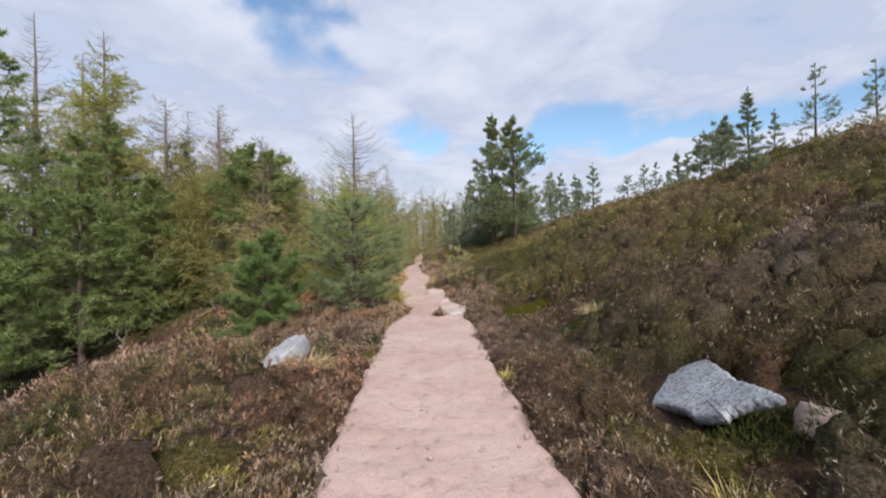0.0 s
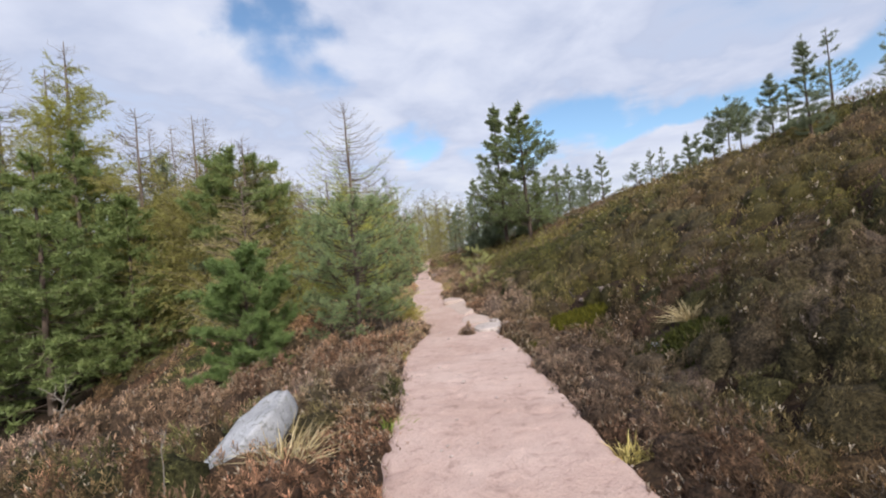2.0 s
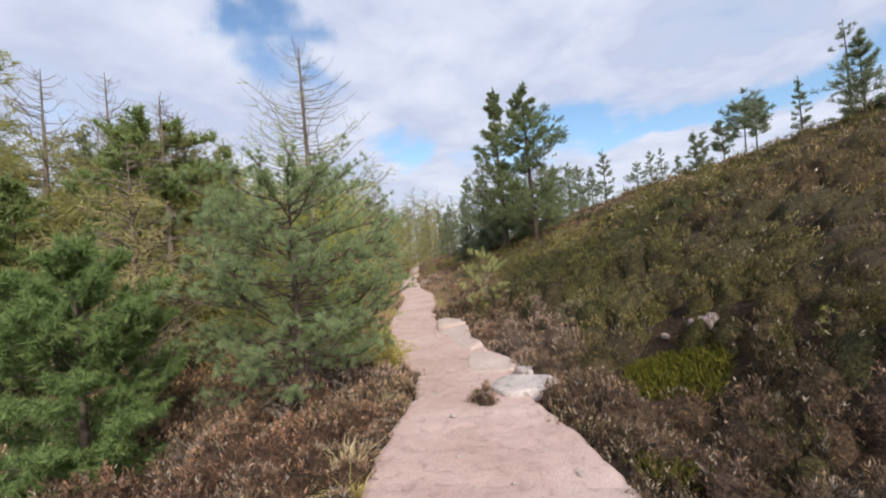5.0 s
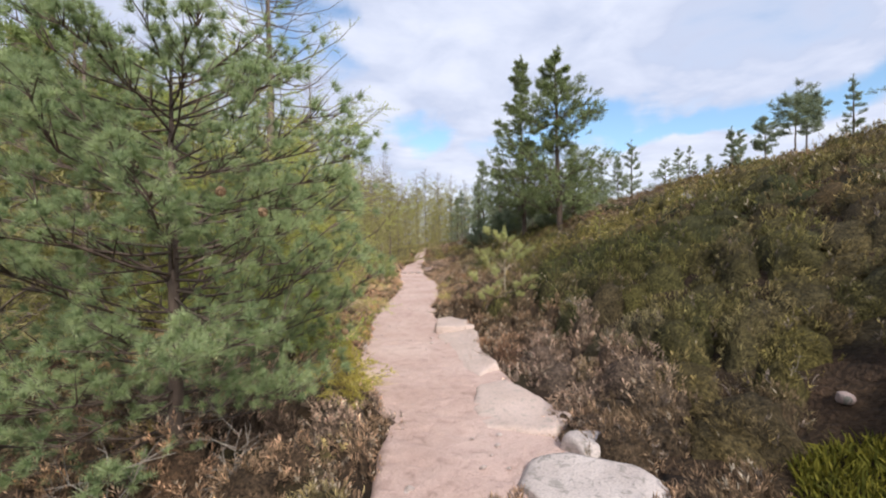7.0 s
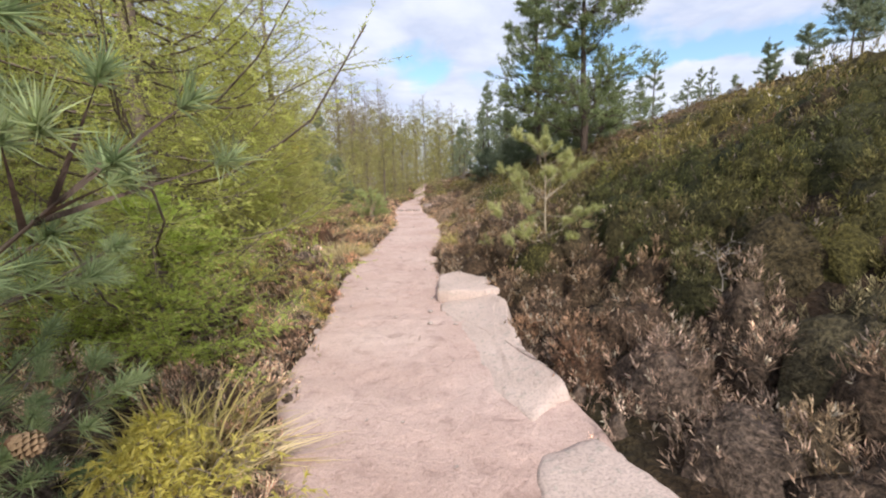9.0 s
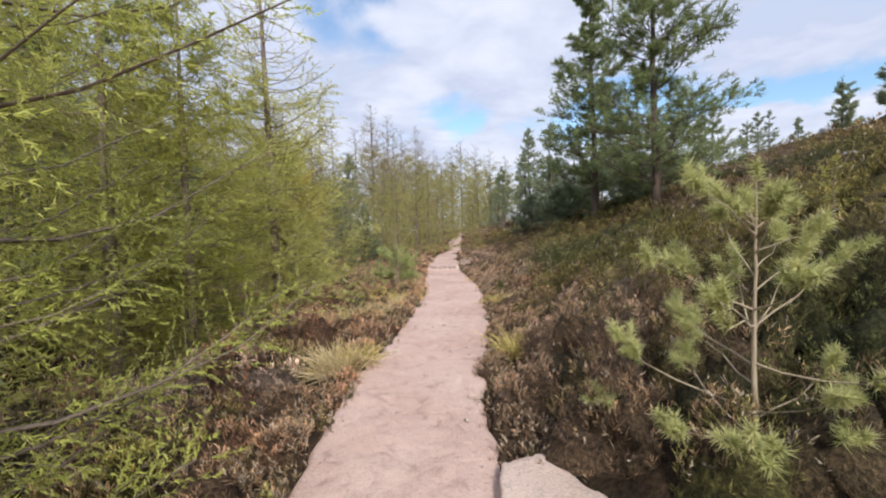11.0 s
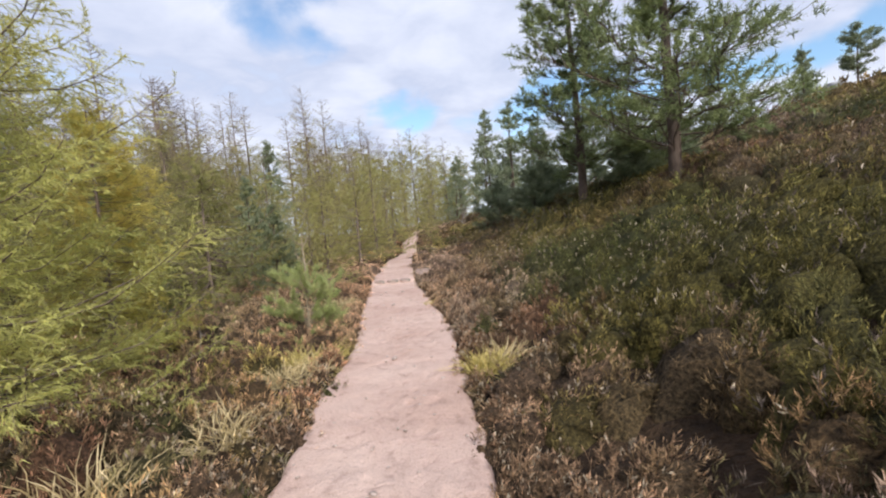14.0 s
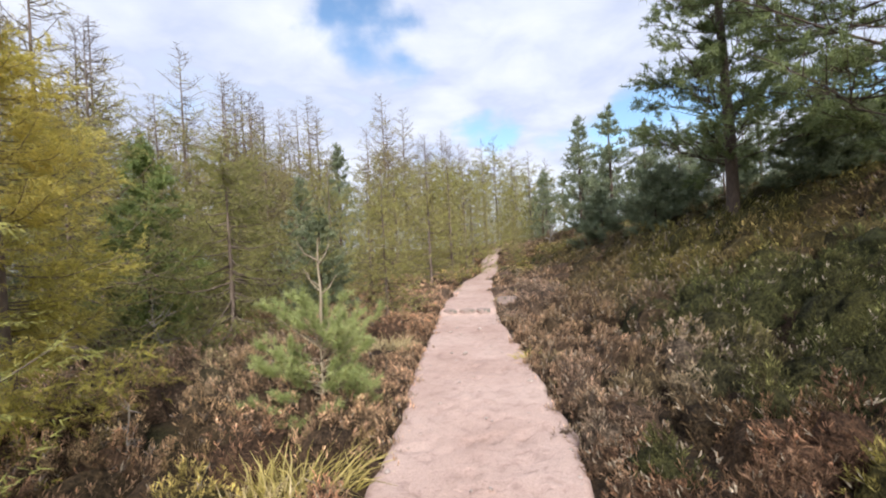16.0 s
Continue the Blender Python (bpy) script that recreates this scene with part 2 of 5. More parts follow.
def land(x, y):
    """Height of the bare ground."""
    x, y = np.asarray(x, float), np.asarray(y, float)
    r, l = x - path_right(y), path_left(y) - x
    q = r - np.interp(y, [0, 10, 14, 24, 30], [2.15, 1.5, 0.42, 0.7, 1.35])
    s = 0.5 * (q + np.sqrt(q * q + 0.3))
    z = path_height(np.minimum(y, 200)) + np.interp(y, HILL_Y, HILL) * (1 - np.exp(-s / HILL_LEN)) * np.interp(r, [0, 0.5], [0, 1])
    z = z - 0.26 * np.exp(-((r - 1.35) / 0.75) ** 2) * np.interp(y, [0, 3, 11, 13], [0.6, 1, 1, 0])
    fall = np.interp(y, [14, 24], [0.16, 0.05])
    q2 = l - 1.2
    s2 = 0.5 * (q2 + np.sqrt(q2 * q2 + 0.5))
    z = z - np.where(l > 0, 1, 0) * fall * 14 * (1 - np.exp(-s2 / 14)) * np.interp(l, [0, 1], [0, 1])
    q3 = l - np.interp(y, [4, 12, 18], [4.6, 5.0, 7.5])
    z = z - np.interp(y, [20, 30], [1, 0]) * 3.2 * (1 - np.exp(-0.34 * np.clip(q3, 0, None) / 3.2))
    z = z + 0.42 * np.exp(-((x - 5.4) / 1.9) ** 2 - ((y - 28.5) / 3.5) ** 2)
    z = z - 0.3 * np.exp(-((l - 2.8) / 1.3) ** 2) * np.interp(y, [5, 7.5, 10.5, 12.5], [0, 1, 1, 0])
    off = np.clip(np.maximum(r, l) / 0.8, 0, 1)
    z = z + off * (0.09 * waves(x, y, 1.3, 5) + 0.05 * waves(x, y, 3.6, 6))
    return z - 0.07 * np.clip((0.10 - np.maximum(r, l)) / 0.14, 0, 1)


HILL_Y, HILL, HILL_LEN = [-10, 5, 14, 20, 26, 34, 48, 80], [13.2, 15.5, 15.2, 14.2, 11.3, 13.4, 6.7, 6.9], 33.7


def mesh_from(name, v, f, tint=None, smooth=False):
    """A mesh out of an array of places and one of triangles or quads."""
    me = bpy.data.meshes.new(name)
    v, f = np.ascontiguousarray(v, np.float32), np.ascontiguousarray(f, np.int32)
    n, k = f.shape
    me.vertices.add(len(v))
    me.vertices.foreach_set("co", v.ravel())
    me.loops.add(n * k)
    me.loops.foreach_set("vertex_index", f.ravel())
    me.polygons.add(n)
    me.polygons.foreach_set("loop_start", np.arange(0, n * k, k, dtype=np.int32))
    if tint is not None:
        c = np.ones((len(v), 4), np.float32)
        c[:, :3] = tint
        me.color_attributes.new("tint", "FLOAT_COLOR", "POINT").data.foreach_set("color", c.ravel())
    me.update(calc_edges=True)
    if smooth:
        me.polygons.foreach_set("use_smooth", np.ones(n, bool))
    me.validate()
    return me


def axis(stops):
    """Grid lines from (start, step) pairs to the last start."""
    out = []
    for (a, step), (b, _) in zip(stops, stops[1:]):
        out += list(np.arange(a, b - step * 0.3, step))
    return np.array(out + [stops[-1][0]])


def grid_faces(nx, ny):
    i = np.arange((nx - 1) * (ny - 1))
    a = (i // (nx - 1)) * nx + i % (nx - 1)
    return np.stack([a, a + 1, a + nx + 1, a + nx], 1)


gx = axis([(-1500, 300), (-300, 40), (-60, 6), (-20, 1), (-7, 0.16), (9, 0.6), (24, 2), (60, 10), (300, 300), (1500, 1)])
gy = axis([(-1500, 300), (-300, 50), (-50, 6), (-8, 0.6), (-1, 0.16), (34, 0.5), (60, 3), (150, 20), (300, 300), (1800, 1)])
X, Y = np.meshgrid(gx, gy)
ground = tagged(new("ground", mesh_from("ground", np.stack([X, Y, land(X, Y)], -1).reshape(-1, 3), grid_faces(len(gx), len(gy)), smooth=True)),
                "dark peaty moorland soil under heather, rising to a hill", "ground", kind="structure")
ground.data.materials.append(SOIL)

# the trodden path
py_ = np.concatenate([np.arange(-6, -0.5, 0.2), np.arange(-0.5, 30, 0.05), np.arange(30, 60, 0.2)])
u = np.linspace(0, 1, 37)
PY, U = np.meshgrid(py_, u, indexing="ij")
wob_l = 0.035 * waves(py_ * 0, py_, 3.0, 11) + 0.025 * waves(py_ * 0, py_, 11, 12)
wob_r = 0.035 * waves(py_ * 0, py_, 3.0, 13) + 0.025 * waves(py_ * 0, py_, 11, 14)
L_, R_ = path_left(py_) - 0.03 + wob_l, path_right(py_) + 0.03 + wob_r
PX = L_[:, None] * (1 - U) + R_[:, None] * U
across = np.minimum(U, 1 - U)
PZ = path_height(PY) + 0.006 * waves(PX, PY, 4, 15) + 0.005 * waves(PX, PY, 15, 16) - 0.02 * np.clip(across / 0.5, 0, 1) + 0.012 - 0.06 * np.clip(1 - across / 0.03, 0, 1)
# scuffs and footprints pressed into the grit
rng_path = np.random.RandomState(17)
for _ in range(420):
    cy = rng_path.uniform(0.5, 30)
    cu = np.clip(rng_path.normal(0.5, 0.22), 0.08, 0.92)
    cx = path_left(cy) * (1 - cu) + path_right(cy) * cu
    turn, la, lb, depth = rng_path.normal(0, 0.5), rng_path.uniform(0.05, 0.13), rng_path.uniform(0.035, 0.06), rng_path.uniform(0.005, 0.016)
    i0, i1 = np.searchsorted(py_, [cy - 0.4, cy + 0.4])
    dx, dy = PX[i0:i1] - cx, PY[i0:i1] - cy
    al, ac = dy * math.cos(turn) + dx * math.sin(turn), dx * math.cos(turn) - dy * math.sin(turn)
    q = (al / la) ** 2 + (ac / lb) ** 2
    PZ[i0:i1] += depth * (0.5 * np.exp(-(np.sqrt(q) - 1.5) ** 2 * 4) - np.exp(-q))
path = tagged(new("path", mesh_from("path", np.stack([PX, PY, PZ], -1).reshape(-1, 3), grid_faces(len(u), len(py_))[:, ::-1][:, [3, 2, 1, 0]], smooth=True)),
              "pinkish sandy gravel footpath worn through the heather", "path", kind="structure")
path.data.materials.append(SAND)


# ---------------------------------------------------------------- makers
class Soup:
    """Gathers triangles with a colour each, for one mesh."""

    def __init__(self):
        self.v, self.f, self.c, self.n = [], [], [], 0

    def add(self, v, f, c):
        v = np.asarray(v, float).reshape(-1, 3)
        self.v.append(v)
        self.f.append(np.asarray(f, int).reshape(-1, 3) + self.n)
        self.c.append(np.broadcast_to(np.asarray(c, float), (len(v), 3)))
        self.n += len(v)

    def mesh(self, name, smooth=False):
        return mesh_from(name, np.concatenate(self.v), np.concatenate(self.f), np.concatenate(self.c), smooth)


def unit(d):
    return d / np.maximum(np.linalg.norm(d, axis=-1, keepdims=True), 1e-9)


def rand_unit(rng, n):
    return unit(rng.normal(size=(n, 3)))


def side_of(d, rng):
    return unit(np.cross(d, rand_unit(rng, len(d))))


def needles(soup, p, d, length, width, col, rng):
    """One thin triangle each from p along d."""
    n = len(p)
    s = side_of(d, rng) * (np.broadcast_to(width, (n,)) / 2)[:, None]
    v = np.stack([p - s, p + s, p + d * np.broadcast_to(length, (n,))[:, None]], 1)
    c = np.repeat(np.broadcast_to(col, (n, 3)), 3, 0)
    soup.add(v, np.arange(3 * n), c)


def sprigs(soup, p, d, length, width, base_col, tip_col, rng):
    """Plume-shaped shoots of two triangles each, paler at the tip."""
    n = len(p)
    s = side_of(d, rng) * (width / 2)[:, None]
    mid = p + d * (0.6 * length)[:, None]
    tip = p + d * length[:, None] + rng.normal(0, 0.12, (n, 3)) * length[:, None]
    v = np.stack([p, mid - s, mid + s, tip], 1)
    k = 4 * np.arange(n)[:, None]
    f = np.concatenate([k + [0, 2, 1], k + [1, 2, 3]], 0)
    m = 0.5 * (base_col + tip_col)
    soup.add(v, f, np.stack([base_col * 0.8, m, m, tip_col], 1).reshape(-1, 3))


def tube(soup, pts, radii, sides=6, col=(0.2, 0.15, 0.1)):
    """A round limb along pts."""
    pts, radii = np.asarray(pts, float), np.asarray(radii, float)
    t = unit(np.gradient(pts, axis=0))
    ref = np.array([0.31, 0.17, 0.93]) if abs(t[0][2]) < 0.8 else np.array([0.9, 0.2, 0.1])
    a = unit(np.cross(t, ref))
    b = np.cross(t, a)
    w = np.arange(sides) * math.tau / sides
    v = pts[:, None] + radii[:, None, None] * (np.cos(w)[None, :, None] * a[:, None] + np.sin(w)[None, :, None] * b[:, None])
    m = len(pts)
    i = np.arange((m - 1) * sides)
    r, k = i // sides, i % sides
    q = np.stack([r * sides + k, r * sides + (k + 1) % sides, (r + 1) * sides + (k + 1) % sides, (r + 1) * sides + k], 1)
    soup.add(v, np.concatenate([q[:, [0, 1, 2]], q[:, [0, 2, 3]]]), col)


def part(name, me, material, parent, label=""):
    o = new(name, me)
    if not me.materials:
        me.materials.append(material)
    o.parent = parent
    if label:
        o["label"] = label
    return o


def thing(name, x, y, label, category, group="", dz=0.0, turn=0.0, kind=""):
    o = new(name)
    o.empty_display_size = 0.2
    o.matrix_basis = pose(x, y, float(land(x, y)) + dz, 0, 0, turn)
    return tagged(o, label, category, group, kind)


def trunk_line(rng, height, lean=(0, 0), wob=0.03, n=14):
    s = np.linspace(0, 1, n)
    w = np.cumsum(rng.normal(0, wob * height / n, (n, 2)), 0)
    w[0] = 0
    return np.stack([w[:, 0] + lean[0] * s * height, w[:, 1] + lean[1] * s * height, s * height - 0.15 * (1 - s)], 1)


def on_line(pts, h):
    s = np.clip(h, 0, 1) * (len(pts) - 1)
    i = np.minimum(s.astype(int), len(pts) - 2)
    return pts[i] + (pts[i + 1] - pts[i]) * (s - i)[:, None]


def pine(o, height, spread, seed, base=0.12, girth=0.06, whorls=14, per=5, shoots=7, tuft=24, nlen=0.09, nwid=0.006,
         col=(0.060, 0.105, 0.045), col2=(0.110, 0.150, 0.062), profile="cone", lean=(0, 0), bark=None, rise=0.35, tops=1, limb_col=(0.2, 0.15, 0.1), core=0.35, split=False, fan=0.34, rosette=False, even=0.55):
    """A pine: tapered trunk, whorls of limbs and tufts of needles on the outer shoots."""
    rng = np.random.RandomState(seed)
    bark = bark or PINE_BARK
    line = trunk_line(rng, height, lean)
    wood, limbs, green = Soup(), Soup(), Soup()
    twigs = Soup() if split else limbs
    r0 = girth * height / 2
    tube(wood, line, np.linspace(1, 0.08, len(line)) ** 0.9 * r0, 8)
    if tops > 1:
        fork = on_line(line, np.array([0.55]))[0]
        top2 = fork + np.array([[0, 0, 0], [0.05, 0.03, 0.12], [0.07, 0.05, 0.25], [0.09, 0.06, 0.40]]) * height
        tube(wood, top2, np.array([0.45, 0.35, 0.2, 0.06]) * r0, 6)
    hs = base + (0.975 - base) * (np.arange(whorls) + 0.5 * rng.rand(whorls)) / whorls
    sp, sd = [], []
    for h in hs:
        k = (h - base) / (1 - base)
        if profile == "cone":
            reach = spread * (1 - k) ** 0.8 * (0.55 + 0.45 * min(1, k * 4 + 0.5))
        elif profile == "round":
            reach = spread * math.sqrt(max(0.03, 1 - (1.7 * k - 0.62) ** 2 * 0.8))
        else:
            reach = spread * (1 - k) ** 0.7 * (0.62 + 0.38 * abs(math.sin(8 * k + seed)))
        reach = max(reach, 0.08 * spread)
        a0 = rng.uniform(0, math.tau)
        at = on_line(line, np.array([h]))[0]
        for j in range(per):
            a = a0 + math.tau * j / per + rng.normal(0, 0.4)
            at = on_line(line, np.array([h + rng.normal(0, 0.3 / whorls)]))[0]
            ln = reach * rng.uniform(even, 1.15) if profile != "layer" else reach * rng.uniform(0.35, 1.25)
            if profile == "layer" and rng.rand() < 0.06:
                continue
            up = rise * (0.1 + 1.1 * k) + rng.normal(0, 0.2)
            out = np.array([math.cos(a), math.sin(a), 0])
            s = np.linspace(0, 1, 5)
            bow = ln * (up * s + 0.22 * s ** 2)
            pts = at + out * (ln * s)[:, None] + np.stack([0 * s, 0 * s, bow], 1) + rng.normal(0, 0.05 * ln, (5, 3)) * s[:, None]
            lr = np.linspace(1, 0.2, 5) * max(0.004, 0.007 * ln + 0.003)
            if split:
                tube(limbs, pts, lr, 5, limb_col)
            else:
                tube(limbs, pts[[0, 2, 4]], lr[[0, 2, 4]], 3, limb_col)
            m = max(2, int(shoots * (0.4 + 0.6 * ln / spread)))
            q = core + (1 - core) * rng.rand(m) ** 0.8
            q[0] = 1.0
            b0 = on_line(pts, q)
            fwd = unit(np.gradient(pts, axis=0)[np.minimum((q * 4).astype(int), 4)])
            turn = side_of(fwd, rng) * np.array([1, 1, 0.45])
            sdir = unit(fwd * 0.8 + turn * (rng.uniform(0.3, 1.1, m) * (0.6 + 1.2 * fan))[:, None] + np.array([0, 0, 0.35]))
            slen = fan * ln * rng.uniform(0.4, 1.2, m) * (1.15 - 0.6 * q) + 0.35 * nlen
            e = b0 + sdir * slen[:, None]
            sw = side_of(sdir, rng) * (0.003 + 0.0008 * height)
            twigs.add(np.stack([b0 - sw, b0 + sw, e], 1), np.arange(3 * m), limb_col)
            if split:
                part("limb", limbs.mesh("limb", True), bark, o)
                limbs = Soup()
            sp.append(e)
            sd.append(sdir)
    sp.append(line[-1:] + 0)
    sd.append(np.array([[0, 0, 1.0]]))
    sp, sd = np.concatenate(sp), np.concatenate(sd)
    m = len(sp)
    shade = rng.rand(m, 1)
    i = np.repeat(np.arange(m), tuft)
    n = len(i)
    back = rng.rand(n)[:, None] * (0.5 if rosette else 1.5) * nlen
    p = sp[i] - sd[i] * back
    d = unit(sd[i] * (0.75 if rosette else 0.55) + rand_unit(rng, n) * 0.95 + np.array([0, 0, 0.08]))
    c = np.array(col) + (np.array(col2) - np.array(col)) * np.clip(shade[i] * 0.7 + 0.3 * rng.rand(n, 1), 0, 1)
    c = c * rng.uniform(0.75, 1.3, (n, 1))
    needles(green, p, d, nlen * rng.uniform(0.7, 1.2, n), nwid, c, rng)
    part("trunk", wood.mesh("trunk", True), bark, o)
    if not split:
        tagged(part("branchwork", limbs.mesh("branchwork", True), bark, o), kind="stuff")
    else:
        tagged(part("twigwork", twigs.mesh("twigwork"), bark, o), kind="stuff")
    part("crown", green.mesh("crown"), NEEDLES, o, "tufts of pine needles")
    return o


def larch(o, height, spread, seed, base=0.06, girth=0.035, branches=70, twigs=9, specks=7, slen=0.03, swid=0.012, green=1.0, bare_from=0.75,
          col=(0.330, 0.350, 0.070), col2=(0.520, 0.500, 0.135), dry=(0.24, 0.18, 0.11), droop=0.18, lean=(0, 0), sides=3, twig_r=0.0025, dead=0.0, split=False, hang=0.2):
    """A larch: straight trunk, long thin level limbs, hanging twigs and small needle clusters."""
    rng = np.random.RandomState(seed)
    line = trunk_line(rng, height, lean, 0.012)
    wood, limbs, leaf = Soup(), Soup(), Soup()
    small = Soup() if split else limbs
    tube(wood, line, np.linspace(1, 0.06, len(line)) * girth * height / 2, 8)
    hs = base + (0.985 - base) * (np.arange(branches) + rng.rand(branches)) / branches
    P, D, K = [], [], []
    for h in hs:
        k = (h - base) / (1 - base)
        reach = spread * (1 - k) ** 0.6 * min(1, 0.8 + 2 * k) * rng.uniform(0.55, 1.1) + 0.05 * spread
        a = rng.uniform(0, math.tau)
        at = on_line(line, np.array([h]))[0]
        out = np.array([math.cos(a), math.sin(a), 0])
        s = np.linspace(0, 1, 6)
        up = -droop * (1 - 1.6 * k) + rng.normal(0, 0.08) + 0.15
        bow = reach * (up * s - 0.42 * droop * np.sin(s * math.pi) + 0.22 * s ** 2.5)
        pts = at + out * (reach * s)[:, None] + np.stack([0 * s, 0 * s, bow], 1) + rng.normal(0, 0.02 * reach, (6, 3)) * s[:, None]
        lr = np.linspace(1, 0.25, 6) * (0.0075 * reach + twig_r)
        if twig_r > 0.006:
            tube(limbs, pts[[0, 2, 5]], lr[[0, 2, 5]], 3, dry)
        else:
            tube(limbs, pts, lr, sides, dry)
        m = max(3, int(twigs * (0.35 + 0.75 * reach / spread) * (1.0 if k < bare_from + 0.08 else 0.35)))
        q = 0.12 + 0.88 * rng.rand(m)
        b0 = on_line(pts, q)
        fwd = unit(np.gradient(pts, axis=0)[np.minimum((q * 5).astype(int), 5)])
        tw = unit(fwd * rng.uniform(0.3, 0.9, (m, 1)) + side_of(fwd, rng) * np.array([1, 1, 0.5]) + np.array([0, 0, -0.18 + 0.3 * k]))
        tl = reach * 0.26 * rng.uniform(0.4, 1.2, m) * (1.2 - 0.55 * q) + 2 * slen
        e = b0 + tw * tl[:, None]
        sd = side_of(tw, rng) * (twig_r * 0.8)
        v = np.stack([b0 - sd, b0 + sd, e], 1)
        small.add(v, np.arange(3 * m), dry)
        if split:
            part("limb", limbs.mesh("limb", True), GREY_BARK, o)
            limbs = Soup()
        bare = (rng.rand() < dead) or (k > bare_from and rng.rand() < (k - bare_from) / (1.05 - bare_from) * 1.6)
        if not bare:
            w = rng.rand(m * specks) ** 0.85
            j = np.repeat(np.arange(m), specks)
            P.append(b0[j] + (e - b0)[j] * w[:, None])
            D.append(unit(tw[j] * 0.8 + 0.65 * rand_unit(rng, m * specks) + np.array([0, 0, -hang])))
            # along the limb itself as well
            w = 0.15 + 0.85 * rng.rand(m * 2)
            P.append(on_line(pts, w))
            D.append(rand_unit(rng, m * 2) + np.array([0, 0, 0.4]))
    if P:
        P, D = np.concatenate(P), unit(np.concatenate(D))
        n = len(P)
        patch = 0.5 + 0.5 * waves(P[:, 0] + P[:, 2], P[:, 1], 3.0 / max(spread, 0.3), seed)[:, None]
        c = np.array(col) + (np.array(col2) - np.array(col)) * np.clip(0.6 * patch + 0.5 * rng.rand(n, 1), 0, 1)
        c = (c * green + np.array(dry) * (1 - green)) * rng.uniform(0.75, 1.25, (n, 1))
        needles(leaf, P, D, 2.3 * slen * rng.uniform(0.5, 1.4, n), 0.6 * swid, c, rng)
        part("crown", leaf.mesh("crown"), LARCH_LEAF, o, "small clusters of fresh needles")
    part("trunk", wood.mesh("trunk", True), GREY_BARK, o)
    if not split:
        tagged(part("branchwork", limbs.mesh("branchwork", True), GREY_BARK, o), kind="stuff")
    else:
        tagged(part("twigwork", small.mesh("twigwork"), GREY_BARK, o), kind="stuff")
    return o


def rock(name, x, y, size, mat, seed, label, dz=0.0, rot=(0, 0, 0), cuts=7, rough=0.05, group="", detail=4):
    """A broken boulder: a ball cut by planes, then roughened."""
    rng = np.random.RandomState(seed)
    bm = bmesh.new()
    bmesh.ops.create_icosphere(bm, subdivisions=detail, radius=1)
    v = np.array([w.co[:] for w in bm.verts])
    planes = [(0, 0, 1, 0.62), (0, 0, -1, 0.7)] + [(*unit(rng.normal(size=3) * np.array([1, 1, 0.35])), rng.uniform(0.62, 0.85)) for _ in range(cuts)]
    for a, b, c, d in planes:
        k = v @ np.array([a, b, c]) - d
        v = v - np.clip(k, 0, None)[:, None] * np.array([a, b, c]) * 0.97
    v = v + rough * unit(v) * (waves(v[:, 0] + 2 * v[:, 2], v[:, 1] - v[:, 2], 4, seed) + 0.5 * waves(v[:, 0] - v[:, 2], v[:, 1] + 2 * v[:, 2], 11, seed + 1))[:, None]
    v = v / np.abs(v).max(0) * np.array(size) / 2
    for w, c in zip(bm.verts, v):
        w.co = c
    for f in bm.faces:
        f.smooth = True
    me = bpy.data.meshes.new(name)
    bm.to_mesh(me)
    bm.free()
    me.materials.append(mat)
    o = new(name, me)
    o.matrix_basis = pose(x, y, float(land(x, y)) + dz, *rot)
    return tagged(o, label, "rock", group)


def slab(name, x, y, z, outline, thick, mat, seed, label, rot=(0, 0, 0), bevel=0.02, rough=0.012):
    """A flat broken stone: a worn top within the outline, rounded rim and rough sides."""
    rng = np.random.RandomState(seed)
    pts = np.array(outline, float)
    nxt = np.roll(pts, -1, 0)
    per = 12
    ring = np.concatenate([p + (q - p) * (np.arange(per) / per)[:, None] for p, q in zip(pts, nxt)])
    ring = 0.5 * ring + 0.25 * (np.roll(ring, 1, 0) + np.roll(ring, -1, 0))
    mid = ring.mean(0)
    ring = ring + rng.normal(0, 0.006, ring.shape)
    n = len(ring)
    rows = [(0.12, 0), (0.35, 0), (0.6, 0), (0.8, 0), (0.92, 0), (0.98, -0.3 * bevel), (1.0, -bevel), (1.03, -0.45 * thick), (1.0, -0.8 * thick), (0.85, -thick)]
    v = []
    for s, dz in rows:
        w = mid + (ring - mid) * s
        h = dz + rough * (waves(w[:, 0], w[:, 1], 5, seed) + 0.6 * waves(w[:, 0], w[:, 1], 14, seed + 1)) * (1 if dz > -0.4 * thick else 0.3)
        g = 1 + (0.03 * waves(ring[:, 0] * 0 + dz * 9, np.arange(n) * 0.35, 1.5, seed + 3) if dz < -0.3 * thick else 0)
        w = mid + (w - mid) * np.reshape(g, (-1, 1)) if np.ndim(g) else w
        v.append(np.stack([w[:, 0], w[:, 1], h], 1))
    v = np.concatenate(v)
    m = len(rows)
    i = np.arange((m - 1) * n)
    r, k = i // n, i % n
    q = np.stack([r * n + k, (r + 1) * n + k, (r + 1) * n + (k + 1) % n, r * n + (k + 1) % n], 1)
    tri = np.concatenate([q[:, [0, 1, 2]], q[:, [0, 2, 3]]])
    caps = []
    for start, flip in ((0, False), ((m - 1) * n, True)):
        v = np.concatenate([v, v[start:start + n].mean(0)[None]])
        c = len(v) - 1
        kk = np.arange(n)
        t = np.stack([np.full(n, c), start + kk, start + (kk + 1) % n], 1)
        caps.append(t[:, ::-1] if flip else t)
    me = mesh_from(name, v, np.concatenate([tri] + caps), smooth=True)
    me.materials.append(mat)
    o = new(name, me)
    o.matrix_basis = pose(x, y, z, *rot)
    return tagged(o, label, "rock")


